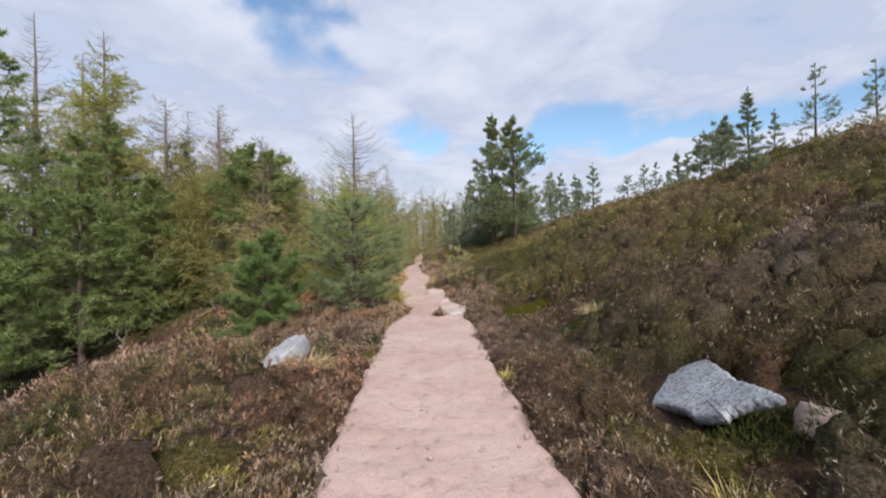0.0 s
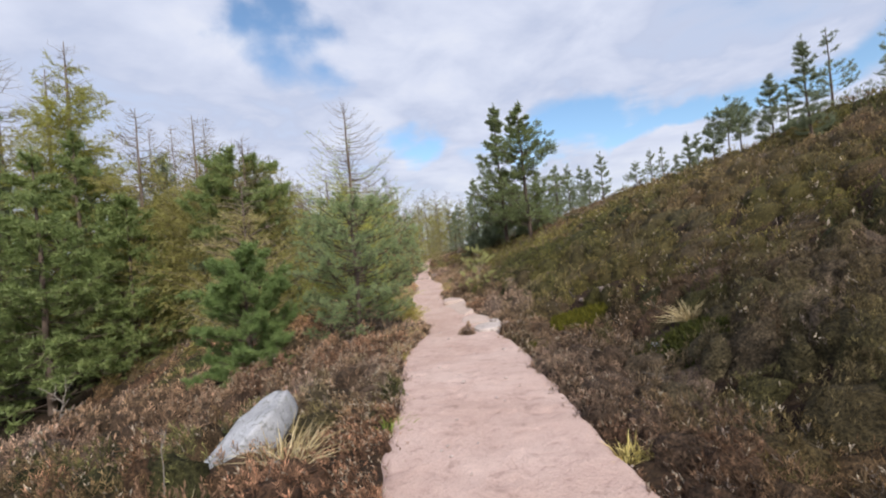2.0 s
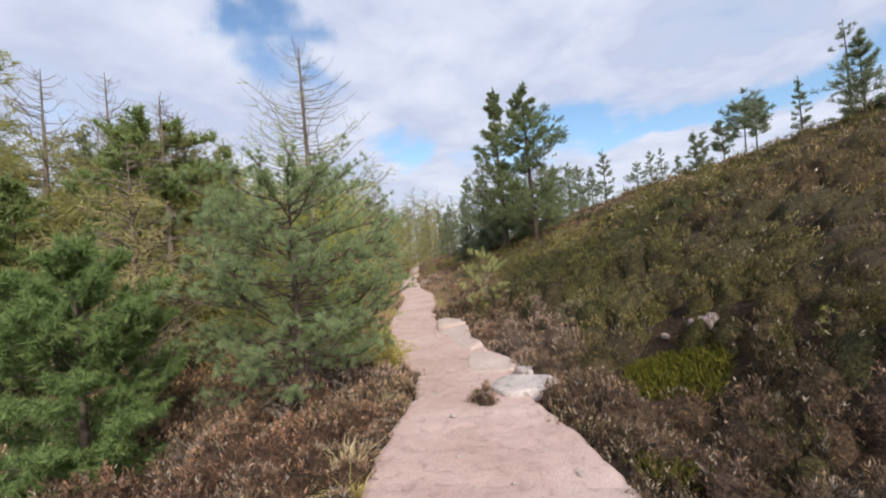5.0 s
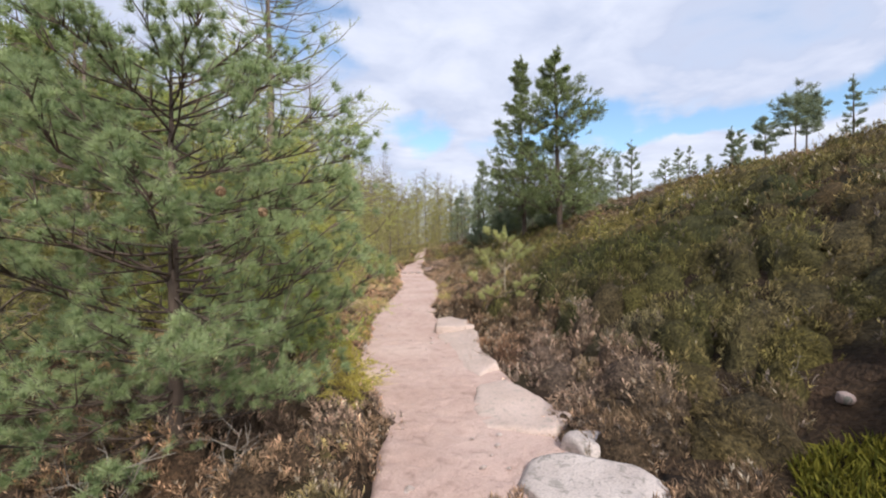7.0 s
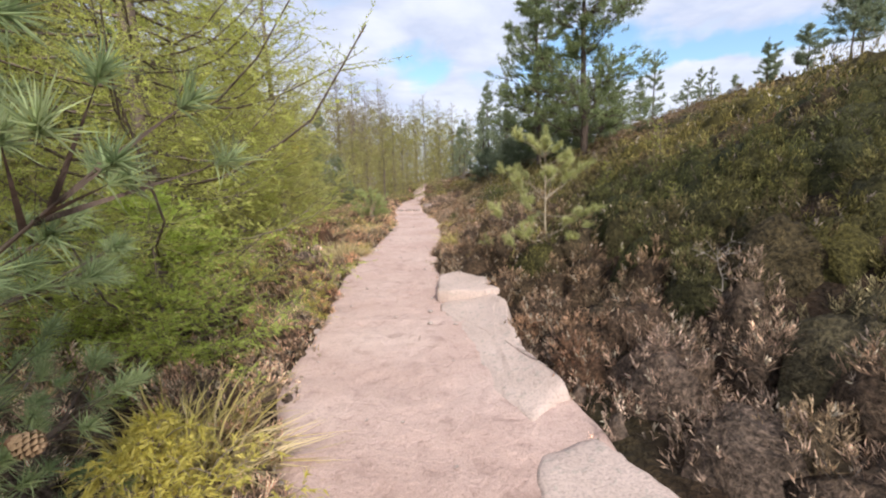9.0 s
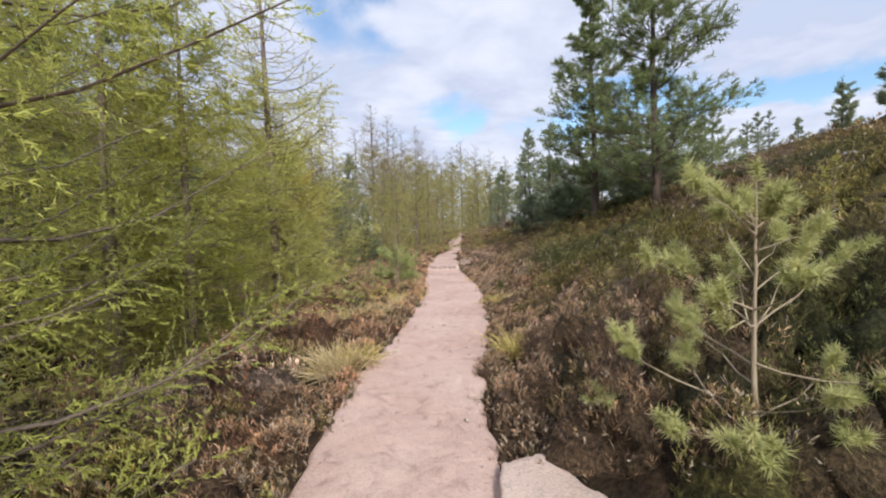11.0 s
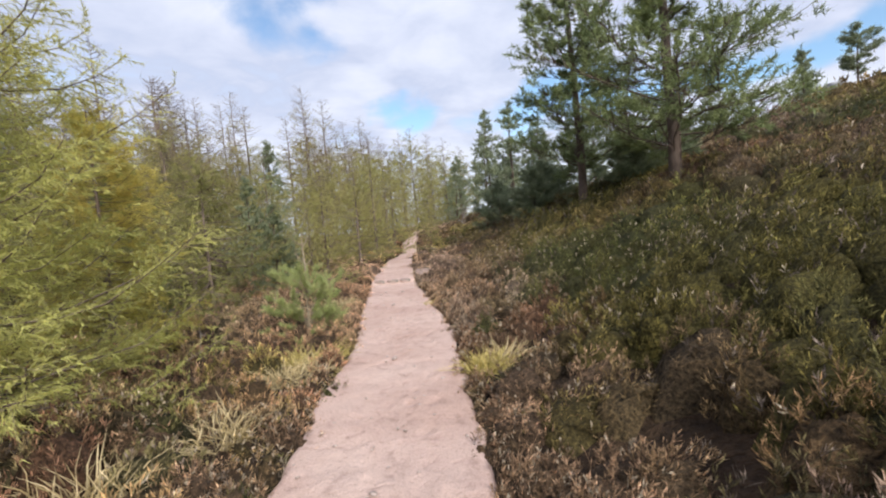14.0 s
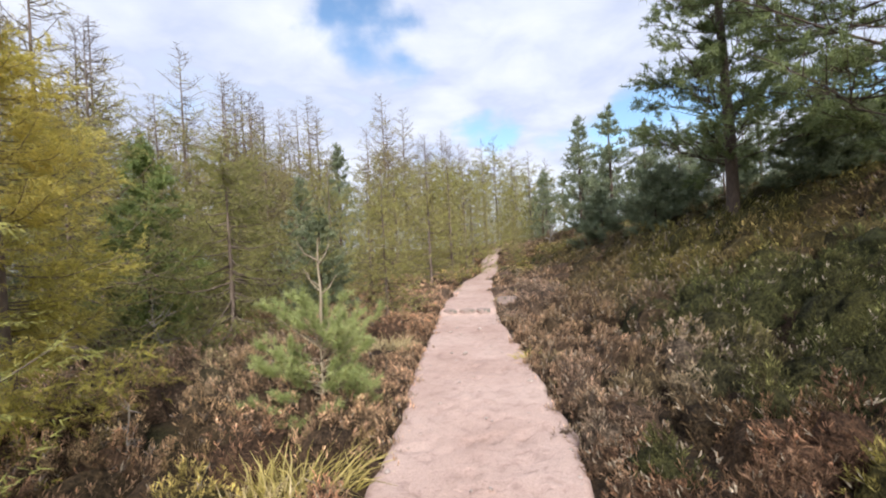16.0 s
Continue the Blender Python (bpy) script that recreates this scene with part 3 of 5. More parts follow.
def grass_tuft(x, y, seed, n=120, length=0.4, width=0.006, spread=0.1, cols=((0.42, 0.34, 0.16), (0.62, 0.50, 0.29)), lean=0.9, label="", name="grass_tuft", group="grass tufts on the moor", dz=0.0, wind=(0, 0, 0)):
    """A tussock: many arching blades from one foot."""
    rng = np.random.RandomState(seed)
    s = Soup()
    a, r = rng.uniform(0, math.tau, n), spread * np.sqrt(rng.rand(n))
    p = np.stack([r * np.cos(a), r * np.sin(a), 0 * r - 0.02], 1)
    out = np.stack([np.cos(a), np.sin(a), 0 * a], 1)
    gust = rng.normal(0, 0.35, 3) * np.array([1, 1, 0])
    d = unit(np.array([0, 0, 1.0]) + out * (lean * rng.uniform(0.0, 0.9, n))[:, None] + rng.normal(0, 0.55, (n, 3)) + gust + np.array(wind))
    d[:, 2] = np.abs(d[:, 2])
    ln = length * rng.uniform(0.3, 1.2, n)
    w = width * rng.uniform(0.7, 1.3, n)
    side = side_of(d, rng) * (w / 2)[:, None]
    out = unit(out + rng.normal(0, 0.7, (n, 3)) * np.array([1, 1, 0]))
    fall = np.array([0, 0, -1.0]) * (ln * rng.uniform(0.1, 0.55, n) * lean)[:, None] + out * (ln * 0.2)[:, None]
    k0, k1, k2 = p, p + d * (0.5 * ln)[:, None] + fall * 0.2, p + d * ln[:, None] + fall
    k2[:, 2] = np.maximum(k2[:, 2], 0.01)
    v = np.stack([k0 - side, k0 + side, k1 - side * 0.8, k1 + side * 0.8, k2], 1)
    k = 5 * np.arange(n)[:, None]
    f = np.concatenate([k + [0, 1, 3], k + [0, 3, 2], k + [2, 3, 4]], 0)
    c0, c1 = np.array(cols[0]), np.array(cols[1])
    c = (c0 + (c1 - c0) * rng.rand(n, 1)) * rng.uniform(0.75, 1.2, (n, 1))
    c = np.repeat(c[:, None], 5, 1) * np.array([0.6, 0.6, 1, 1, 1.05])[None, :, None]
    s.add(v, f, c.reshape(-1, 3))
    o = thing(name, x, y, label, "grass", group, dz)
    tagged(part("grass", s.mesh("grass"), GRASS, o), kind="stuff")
    return o


def dead_stem(x, y, seed, height, label, n=5, name="withered_plant", lean=(0.1, 0.0), thick=0.006, spread=0.5):
    """A leafless, bleached woody stem with bare side twigs."""
    rng = np.random.RandomState(seed)
    o = thing(name, x, y, label, "dead wood")
    s = Soup()
    line = trunk_line(rng, height, lean, 0.25, 8)
    tube(s, line, np.linspace(1, 0.3, 8) * thick, 5)
    for _ in range(n):
        q = rng.uniform(0.2, 0.95)
        b = on_line(line, np.array([q]))[0]
        d = unit(rng.normal(size=3) * np.array([1, 1, 0.5]) + np.array([0, 0, 0.7]))
        ln = height * spread * rng.uniform(0.4, 1.0)
        mid = b + d * ln * 0.5 + rng.normal(0, 0.06 * ln, 3)
        e = b + d * ln + rng.normal(0, 0.1 * ln, 3)
        tube(s, [b, mid, e], [thick * 0.6, thick * 0.45, thick * 0.2], 4)
        for _ in range(2):
            e2 = mid + unit(d + rng.normal(0, 0.8, 3)) * ln * 0.45
            tube(s, [mid, e2], [thick * 0.4, thick * 0.2], 3)
    part("wood", s.mesh("wood", True), DEAD_WOOD, o)
    return o


# ---------------------------------------------------------------- rocks
slab("boulder", -2.36, 6.2, 0.095, [(-0.36, -0.46), (0.02, -0.50), (0.24, -0.1), (0.32, 0.3), (0.16, 0.46), (-0.14, 0.15)], 0.3, GRANITE, 21, "pale grey granite boulder tilted out of the heather", (12, -20, 4), 0.04, 0.015)
slab("boulder", 2.5, 4.4, 0.08, [(-0.38, 0.5), (-0.43, 0.21), (-0.26, -0.32), (-0.27, -0.53), (-0.12, -0.78), (-0.02, -0.76), (0.29, -1.03), (0.25, -0.40), (0.30, -0.19), (0.37, 0.34), (-0.04, 0.73)], 0.13,
     LICHEN_GRANITE, 34, "flat blue-grey granite slab blotched with lichen", (-6, -35.8, -4.3), 0.02, 0.009)
rock("boulder", 2.93, 3.38, (0.34, 0.34, 0.34), PINK_GRANITE, 5, "small pinkish granite stone beside the lichened slab", 0.02, (0, 14, 30), 6, 0.03)
rock("boulder", 0.36, 11.12, (1.06, 0.76, 0.40), PATH_GRANITE, 28, "pale grey granite boulder beside the sandy path", -0.01, (3, -5, -18), 9, 0.02)
rock("boulder", 0.60, 11.66, (0.44, 0.36, 0.32), PATH_GRANITE, 12, "small pale boulder against a larger one", -0.03, (0, 8, 12), 6, 0.02)
slab("slab", 0, 0, 0.022, [(-0.63, 15.75), (-0.16, 15.62), (0.02, 15.62), (-0.12, 16.5), (-0.34, 16.66), (-0.60, 16.58)], 0.36, PALE_GRANITE, 61, "flat pale granite slab at the path's edge", (0, -4, 0), bevel=0.014)
slab("slab", -0.26, 14.6, -0.128, [(-0.34, 1.08), (0.22, 1.1), (0.32, 0.7), (0.26, 0.2), (0.29, -0.4), (0.42, -0.9), (0.16, -1.15), (-0.06, -0.7), (-0.16, 0.1)], 0.3, PALE_GRANITE, 62, "long pale granite slab level with the path", (3.2, -15, 0), bevel=0.014)
slab("slab", 0.15, 12.6, -0.142, [(-0.30, -0.5), (0.23, -0.7), (0.47, -0.4), (0.27, 0.1), (0.05, 0.7), (-0.27, 0.6), (-0.37, 0.0)], 0.3, PALE_GRANITE, 66, "low pale granite outcrop trodden into the path", (0, -5, 0), bevel=0.04)
rock("stone", 2.32, 5.55, (0.26, 0.2, 0.14), LICHEN_GRANITE, 6, "small lichened stone among heather", -0.01, (0, 0, 40), 6, 0.03, "small stones in the heather")
rock("stone", -1.25, 30.0, (0.62, 0.3, 0.18), PINK_GRANITE, 63, "flat stone beside a step in the path", 0.1, (0, 0, 10), 6, 0.02)
rock("stone", -4.0, 25.3, (0.4, 0.3, 0.26), PINK_GRANITE, 64, "reddish stone among brown heather", 0.06, (0, 0, 20), 6, 0.03)
rock("stone", 2.35, 8.1, (0.3, 0.28, 0.2), LICHEN_GRANITE, 65, "small grey stone in a mossy hollow", -0.02, (0, 0, 20), 6, 0.03, "small stones in the heather")
for k, (x, y, s) in enumerate(((2.80, 11.3, 0.34), (2.75, 11.55, 0.16), (2.45, 11.7, 0.14), (2.9, 11.35, 0.15))):
    rock("stone", x, y, (s, s * 0.8, s * 0.6), PINK_GRANITE, 70 + k, "small reddish stone on bare earth", 0.04, (0, 0, 40 * k), 5, 0.03, "stones on bare earth", 3)
for k, (x, y, s) in enumerate(((6.4, 21.0, 0.5), (9.5, 27.0, 0.6), (14.0, 34.0, 0.7), (20.0, 38.0, 0.6))):
    rock("boulder", x, y, (s, s * 0.8, s * 0.6), GRANITE, 80 + k, "grey stone showing through hillside heather", 0.25, (0, 0, 50 * k), 6, 0.03, "stones on the hillside", 3)
# the kerb-like row of stones that makes a step in the path
for k, (x, s) in enumerate(((-2.45, 0.34), (-2.12, 0.36), (-1.78, 0.34))):
    rock("step_stone", x, 29.68, (s, 0.2, 0.16), PINK_GRANITE, 90 + k, "trodden stone making a step across the path", 0.05, (0, 0, 4 * k - 4), 8, 0.02, "step stones", 3)


# ---------------------------------------------------------------- pebbles
def pebbles():
    rng = np.random.RandomState(3)
    bm = bmesh.new()
    bmesh.ops.create_icosphere(bm, subdivisions=1, radius=1)
    ball = np.array([v.co[:] for v in bm.verts])
    tri = np.array([[v.index for v in f.verts] for f in bm.faces])
    bm.free()
    meshes = []
    for k in range(5):
        v = ball * (1 + rng.uniform(-0.3, 0.2, (len(ball), 1))) * np.array([1, rng.uniform(0.6, 0.9), rng.uniform(0.35, 0.6)])
        me = mesh_from("pebble", v, tri)
        me.materials.append(PEBBLE)
        meshes.append(me)
    for k in range(290):
        y = rng.uniform(0.8, 30)
        u_ = rng.beta(0.8, 0.8)
        x = path_left(y) * (1 - u_) + path_right(y) * u_
        s = rng.choice([0.013, 0.020, 0.030, 0.048], p=[0.5, 0.3, 0.16, 0.04])
        o = new("pebble", meshes[k % 5])
        o.matrix_basis = pose(x, y, float(path_height(y)) + 0.004 + s * 0.22, rng.uniform(-15, 15), rng.uniform(-15, 15), rng.uniform(0, 360)) @ Matrix.Diagonal((s, s, s, 1))
        tagged(o, "small angular pinkish pebble lying on the sandy path", "pebble", "pebbles on the path")


PEBBLE = granite_mat("pebble_stone", (0.66, 0.55, 0.50), (0.42, 0.33, 0.30), (0.34, 0.28, 0.25), -0.02)
pebbles()


# ---------------------------------------------------------------- heather
GREEN = ((0.14, 0.20, 0.03), (0.28, 0.33, 0.07))
STRAW = ((0.50, 0.39, 0.19), (0.82, 0.68, 0.42))
FRESH = ((0.42, 0.35, 0.10), (0.76, 0.63, 0.26))
TUSSOCKS = [
    (-1.72, 5.45, 1, 150, 0.42, 0.13, STRAW, "straw-coloured grass tussock beside the grey boulder"),
    (-2.0, 4.6, 2, 120, 0.26, 0.12, STRAW, "flattened dry grass tussock in heather"),
    (-1.02, 6.05, 3, 110, 0.17, 0.12, GREEN, "bright green grass at the path's edge"),
    (0.72, 5.15, 4, 80, 0.16, 0.09, FRESH, "yellow-green grass at the path's edge"),
    (1.82, 2.75, 5, 120, 0.34, 0.08, FRESH, "yellowing grass tussock in heather"),
    (2.95, 8.35, 6, 240, 0.34, 0.16, STRAW, "pale dry grass tussock on the slope"),
    (-1.42, 9.5, 7, 120, 0.3, 0.14, STRAW, "dry grass fringing the sandy path"),
    (-1.28, 9.0, 8, 80, 0.2, 0.1, FRESH, "yellowish grass fringing the sandy path"),
    (-1.75, 13.2, 9, 280, 0.42, 0.24, FRESH, "long yellow-green grass beneath the pine"),
    (-1.6, 13.1, 10, 240, 0.40, 0.20, STRAW, "long dry grass beneath the pine"),
    (-0.30, 15.66, 23, 60, 0.10, 0.10, GREEN, "short grass growing in a crack between granite slabs"),
    (-2.25, 18.5, 11, 420, 0.46, 0.22, STRAW, "large dry grass tussock beside the path"),
    (-2.05, 18.75, 12, 220, 0.34, 0.14, FRESH, "yellow-green grass in a dry tussock"),
    (-0.33, 18.75, 13, 300, 0.4, 0.14, FRESH, "tall yellow-green grass at the path's edge"),
    (-0.42, 22.25, 14, 300, 0.3, 0.16, FRESH, "yellow grass tussock at the path's edge"),
    (-0.2, 22.4, 15, 120, 0.32, 0.15, STRAW, "dry grass tussock at the path's edge"),
    (-2.85, 20.4, 16, 380, 0.38, 0.3, STRAW, "flattened dry grass among heather"),
    (-2.5, 21.2, 22, 220, 0.34, 0.22, STRAW, "flattened dry grass among heather"),
    (-2.4, 23.3, 17, 340, 0.32, 0.34, FRESH, "yellowing grass tussock beside the path"),
    (-2.4, 22.7, 18, 320, 0.32, 0.32, STRAW, "dry grass tussock beside the path"),
    (-2.8, 26.6, 19, 160, 0.26, 0.25, STRAW, "dry grass beside the path"),
    (-0.95, 26.2, 20, 120, 0.24, 0.14, FRESH, "yellowish grass at the path's edge"),
    (-1.15, 30.6, 21, 120, 0.3, 0.16, FRESH, "yellowish grass beside a step in the path")]
ROCK_SPOTS = [(-2.4, 6.1, 0.5), (-2.5, 5.55, 0.34), (-2.1, 5.7, 0.3), (2.4, 4.7, 0.42), (2.4, 4.2, 0.42), (2.35, 3.75, 0.40), (2.93, 3.38, 0.22), (0.4, 11.1, 0.48), (-0.27, 16.2, 0.4), (-0.25, 15.2, 0.45), (0.12, 12.75, 0.5), (2.45, 8.1, 0.4), (2.65, 11.5, 0.35), (2.5, 3.5, 0.25), (2.1, 10.85, 0.5), (2.3, 7.6, 0.45)]


def scatter(rng, x0, x1, y0, y1, step):
    xs, ys = np.arange(x0, x1, step), np.arange(y0, y1, step)
    x, y = np.meshgrid(xs, ys)
    x, y = x.ravel() + rng.uniform(-0.5, 0.5, x.size) * step, y.ravel() + rng.uniform(-0.5, 0.5, y.size) * step
    return x, y


# brown, pinkish grey, olive, rust, deep green
HEATH_COLS = np.array([(0.205, 0.134, 0.086), (0.345, 0.250, 0.195), (0.205, 0.172, 0.050), (0.225, 0.126, 0.078), (0.098, 0.104, 0.036)])


def heather_clumps(soup, rng, x, y, height, radius, sprays, leaves, plume, leaf, width, flower=0.04, gain=1.42, dome_mesh=(3, 7), inner=0.92):
    """Domed clumps of feathery plumes: one colour mood a clump, set by broad drifts."""
    n = len(x)
    mood = np.stack([0.55 + 0.5 * waves(x, y, 0.55, 40), 0.35 + 0.6 * waves(x, y, 0.8, 41), 0.30 + 0.6 * waves(x, y, 0.5, 42),
                     0.10 + 0.5 * waves(x, y, 0.9, 43), 0.12 + 0.5 * waves(x, y, 0.65, 44)], 1) + rng.uniform(-0.4, 0.4, (n, 5))
    left = (x < path_left(y)).astype(float)
    mood[:, 3] += 0.35 * left
    mood[:, 1] -= 0.15 * left
    away = np.clip((x - path_right(y)) / 3, 0, 1)
    mood[:, 2] += 0.24 * away
    mood[:, 1] += 0.10 * away * np.clip((14 - y) / 4, 0, 1) * np.clip(1 - (x - 3) / 2, -2, 1)
    mood[:, 2] += 0.30 * away * np.clip((y - 7) / 6, 0, 1)
    mood[:, 4] += 0.25 * away * np.clip((y - 7) / 6, 0, 1)
    mood[:, 4] += 0.28 * away * (0.5 + waves(x, y, 0.45, 46))
    # deep green growth in three hollows, their shade put into the colour too
    shaded = np.exp(-(((x - 2.7) / 1.0) ** 2 + ((y - 5.5) / 3.5) ** 2)) + 0.8 * np.exp(-(((x - 1.9) / 1.1) ** 2 + ((y - 16.5) / 3.5) ** 2)) + 1.2 * np.exp(-(((x - 1.6) / 1.0) ** 2 + ((y - 22.3) / 3.2) ** 2))
    mood[:, 4] += 0.65 * shaded
    mossy = np.exp(-(((x - 2.2) / 1.2) ** 2 + ((y - 13.0) / 2.6) ** 2))
    mood[:, 2] += 0.55 * mossy
    mood[:, 4] += 0.35 * mossy
    mood[:, :2] -= 0.35 * shaded[:, None]
    mood[:, 2] *= np.clip((x - path_right(y)) / 0.8, 0.35, 1) * (1 - left) + left * 0.55
    mood[:, 2] -= 0.28 * np.clip((y - 15) / 3, 0, 1) * (1 - left) * np.clip(1 - (x - 5) / 4, 0, 1)
    mood[:, 0] += 0.15 * np.clip((y - 15) / 3, 0, 1)
    mood[:, 3] += 0.14 * away
    mood[:, 1] -= 0.22 * np.clip((y - 17) / 3, 0, 1)
    upslope = np.clip((x - path_right(y) - 0.9) / 1.2, 0, 1) * np.clip((y - 9) / 3, 0, 1) * np.clip(1 - (x - 6) / 4, 0, 1)
    mood[:, 1] -= 0.35 * np.clip((x - 3.5) / 2, 0, 1) * np.clip((13 - y) / 4, 0, 1)
    mood[:, 2] += 0.22 * upslope
    mood[:, 4] += 0.20 * upslope
    mood[:, 1] -= 0.28 * upslope
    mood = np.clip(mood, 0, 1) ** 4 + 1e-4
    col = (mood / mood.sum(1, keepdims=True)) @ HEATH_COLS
    # the close inner growth of each clump: an uneven low dome
    rings, spokes = dome_mesh
    w = np.arange(spokes) * math.tau / spokes
    turn = rng.uniform(0, math.tau, n)
    vs, cs = [], []
    for k in range(rings):
        rr = (k + 1) / rings
        ang = turn[:, None] + w[None] + 0.3 * k
        lump = (1 + 0.20 * np.sin(3 * ang + 7 * x[:, None]) + 0.12 * np.sin(5 * ang + 5 * y[:, None])) * rng.uniform(0.86, 1.12, (n, spokes))
        dx, dy = x[:, None] + np.cos(ang) * rr * inner * radius[:, None] * lump, y[:, None] + np.sin(ang) * rr * inner * radius[:, None] * lump
        h = 0.60 * height[:, None] * max(0.0, 1 - rr ** 2.4) ** 0.6 * rng.uniform(0.75, 1.12, (n, spokes)) - (0.05 if k == rings - 1 else 0)
        vs.append(np.stack([dx, dy, land(dx, dy) + h], -1))
    crest = np.stack([x, y, land(x, y) + 0.62 * height], -1)[:, None]
    vs = np.concatenate([crest] + vs, 1)
    tri = [(0, 1 + j, 1 + (j + 1) % spokes) for j in range(spokes)]
    for k in range(rings - 1):
        for j in range(spokes):
            a0, a1 = 1 + k * spokes + j, 1 + k * spokes + (j + 1) % spokes
            tri += [(a0, a0 + spokes, a1 + spokes), (a0, a1 + spokes, a1)]
    nv = 1 + rings * spokes
    f = (np.arange(n) * nv)[:, None, None] + np.array(tri)[None]
    # dome tint cut to about half: painted shade inside the clump
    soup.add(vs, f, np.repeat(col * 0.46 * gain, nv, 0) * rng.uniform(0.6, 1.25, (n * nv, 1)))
    # sprays: each clump is a dome of upright plumes
    i = np.repeat(np.arange(n), sprays)
    m = len(i)
    a, r = rng.uniform(0, math.tau, m), np.sqrt(rng.rand(m))
    out = np.stack([np.cos(a), np.sin(a), 0 * a], 1)
    lump = 1 + 0.20 * np.sin(3 * a + 7 * x[i]) + 0.12 * np.sin(5 * a + 5 * y[i])
    px, py = x[i] + out[:, 0] * r * radius[i] * lump, y[i] + out[:, 1] * r * radius[i] * lump
    dome = height[i] * np.clip(1 - r ** 2.4, 0, 1) ** 0.6
    sway = np.stack([waves(x, y, 0.9, 47), waves(x, y, 0.9, 48), 0 * x], 1) * 0.28
    d = unit(np.array([-0.06, -0.05, 1.0]) + out * (0.55 * r)[:, None] + sway[i] + rng.normal(0, 0.2, (m, 3)))
    ln = plume * rng.uniform(0.65, 1.35, m)
    top = np.stack([px, py, land(px, py) + np.maximum(dome * rng.uniform(0.78, 1.08, m), 0.35 * ln)], 1)
    start = top - d * ln[:, None]
    # heather lightened from y = 9 on, less upslope and in the hollows
    pale_end = np.clip((y - 9) / 5, 0, 1) * np.clip((x + 8.5) / 3, -0.6, 1) * np.clip(1 - (x - 4) / 5, 0, 1) * np.clip(1 - shaded, -0.6, 1) * (1 - 0.75 * upslope)
    # last factor paints the shade of the hollow near (2.8, 2.8) into the heather
    bright = rng.uniform(0.60, 1.35, (n, 1)) * (1 - (away * np.interp(y, [7, 12], [0.42, 0.12]))[:, None]) * (1 + 0.45 * left[:, None]) * (1 + 0.6 * pale_end)[:, None] * (1 - 0.35 * np.exp(-(((x - 2.8) / 0.9) ** 2 + ((y - 2.8) / 1.6) ** 2)))[:, None]
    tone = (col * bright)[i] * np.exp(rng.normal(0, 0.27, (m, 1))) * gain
    # now and then a greyed, dead spray
    dead = rng.rand(m) < 0.05 * (1 + waves(x, y, 1.1, 49))[i]
    tone[dead] = np.array([0.34, 0.27, 0.22]) * rng.uniform(0.7, 1.15, (dead.sum(), 1))
    # the small shoots that feather each plume
    k = np.repeat(np.arange(m), leaves)
    q = len(k)
    s = 0.25 + 0.75 * np.tile((np.arange(leaves) + 0.5) / leaves, m) + rng.normal(0, 0.04, q)
    ax = d[k]
    side = side_of(ax, rng)
    bend = rng.normal(0, 0.10, (m, 3))[k] * (ln[k] * s ** 2)[:, None]
    p = start[k] + ax * (ln[k] * s)[:, None] * 0.9 + bend
    ld = unit(ax + side * (rng.uniform(0.3, 1.25, q) * (1.15 - 0.6 * s))[:, None] + rng.normal(0, 0.15, (q, 3)))
    ll = leaf * rng.uniform(0.65, 1.35, q) * (1.2 - 0.55 * s)
    w = np.cross(ld, rand_unit(rng, q))
    w = unit(w) * (width * rng.uniform(0.6, 1.35, q) / 2)[:, None]
    # woody bases and paler tips, the bases darkened further as shade between plumes
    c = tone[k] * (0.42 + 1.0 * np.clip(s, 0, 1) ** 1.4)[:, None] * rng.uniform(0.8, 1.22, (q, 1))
    pale = (rng.rand(m) < flower * (1 + waves(x, y, 0.7, 45))[i])[k] & (s > 0.6) & (rng.rand(q) < 0.45)
    w[pale] *= 1.5
    c[pale] = np.array([0.78, 0.66, 0.50]) * rng.uniform(0.7, 1.15, (pale.sum(), 1))
    v = np.stack([p - w * 0.5, p + w + ld * (0.45 * ll)[:, None], p + ld * ll[:, None]], 1)
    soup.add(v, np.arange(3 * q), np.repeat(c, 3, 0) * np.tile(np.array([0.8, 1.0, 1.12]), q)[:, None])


def keep_off(x, y, gap=0.04):
    r, l = x - path_right(y), path_left(y) - x
    ok = np.maximum(r, l) > gap
    for rx, ry, rr in ROCK_SPOTS + [(t[0], t[1], 0.09 + 0.8 * t[5]) for t in TUSSOCKS]:
        ok &= (x - rx) ** 2 + (y - ry) ** 2 > rr ** 2
    return ok


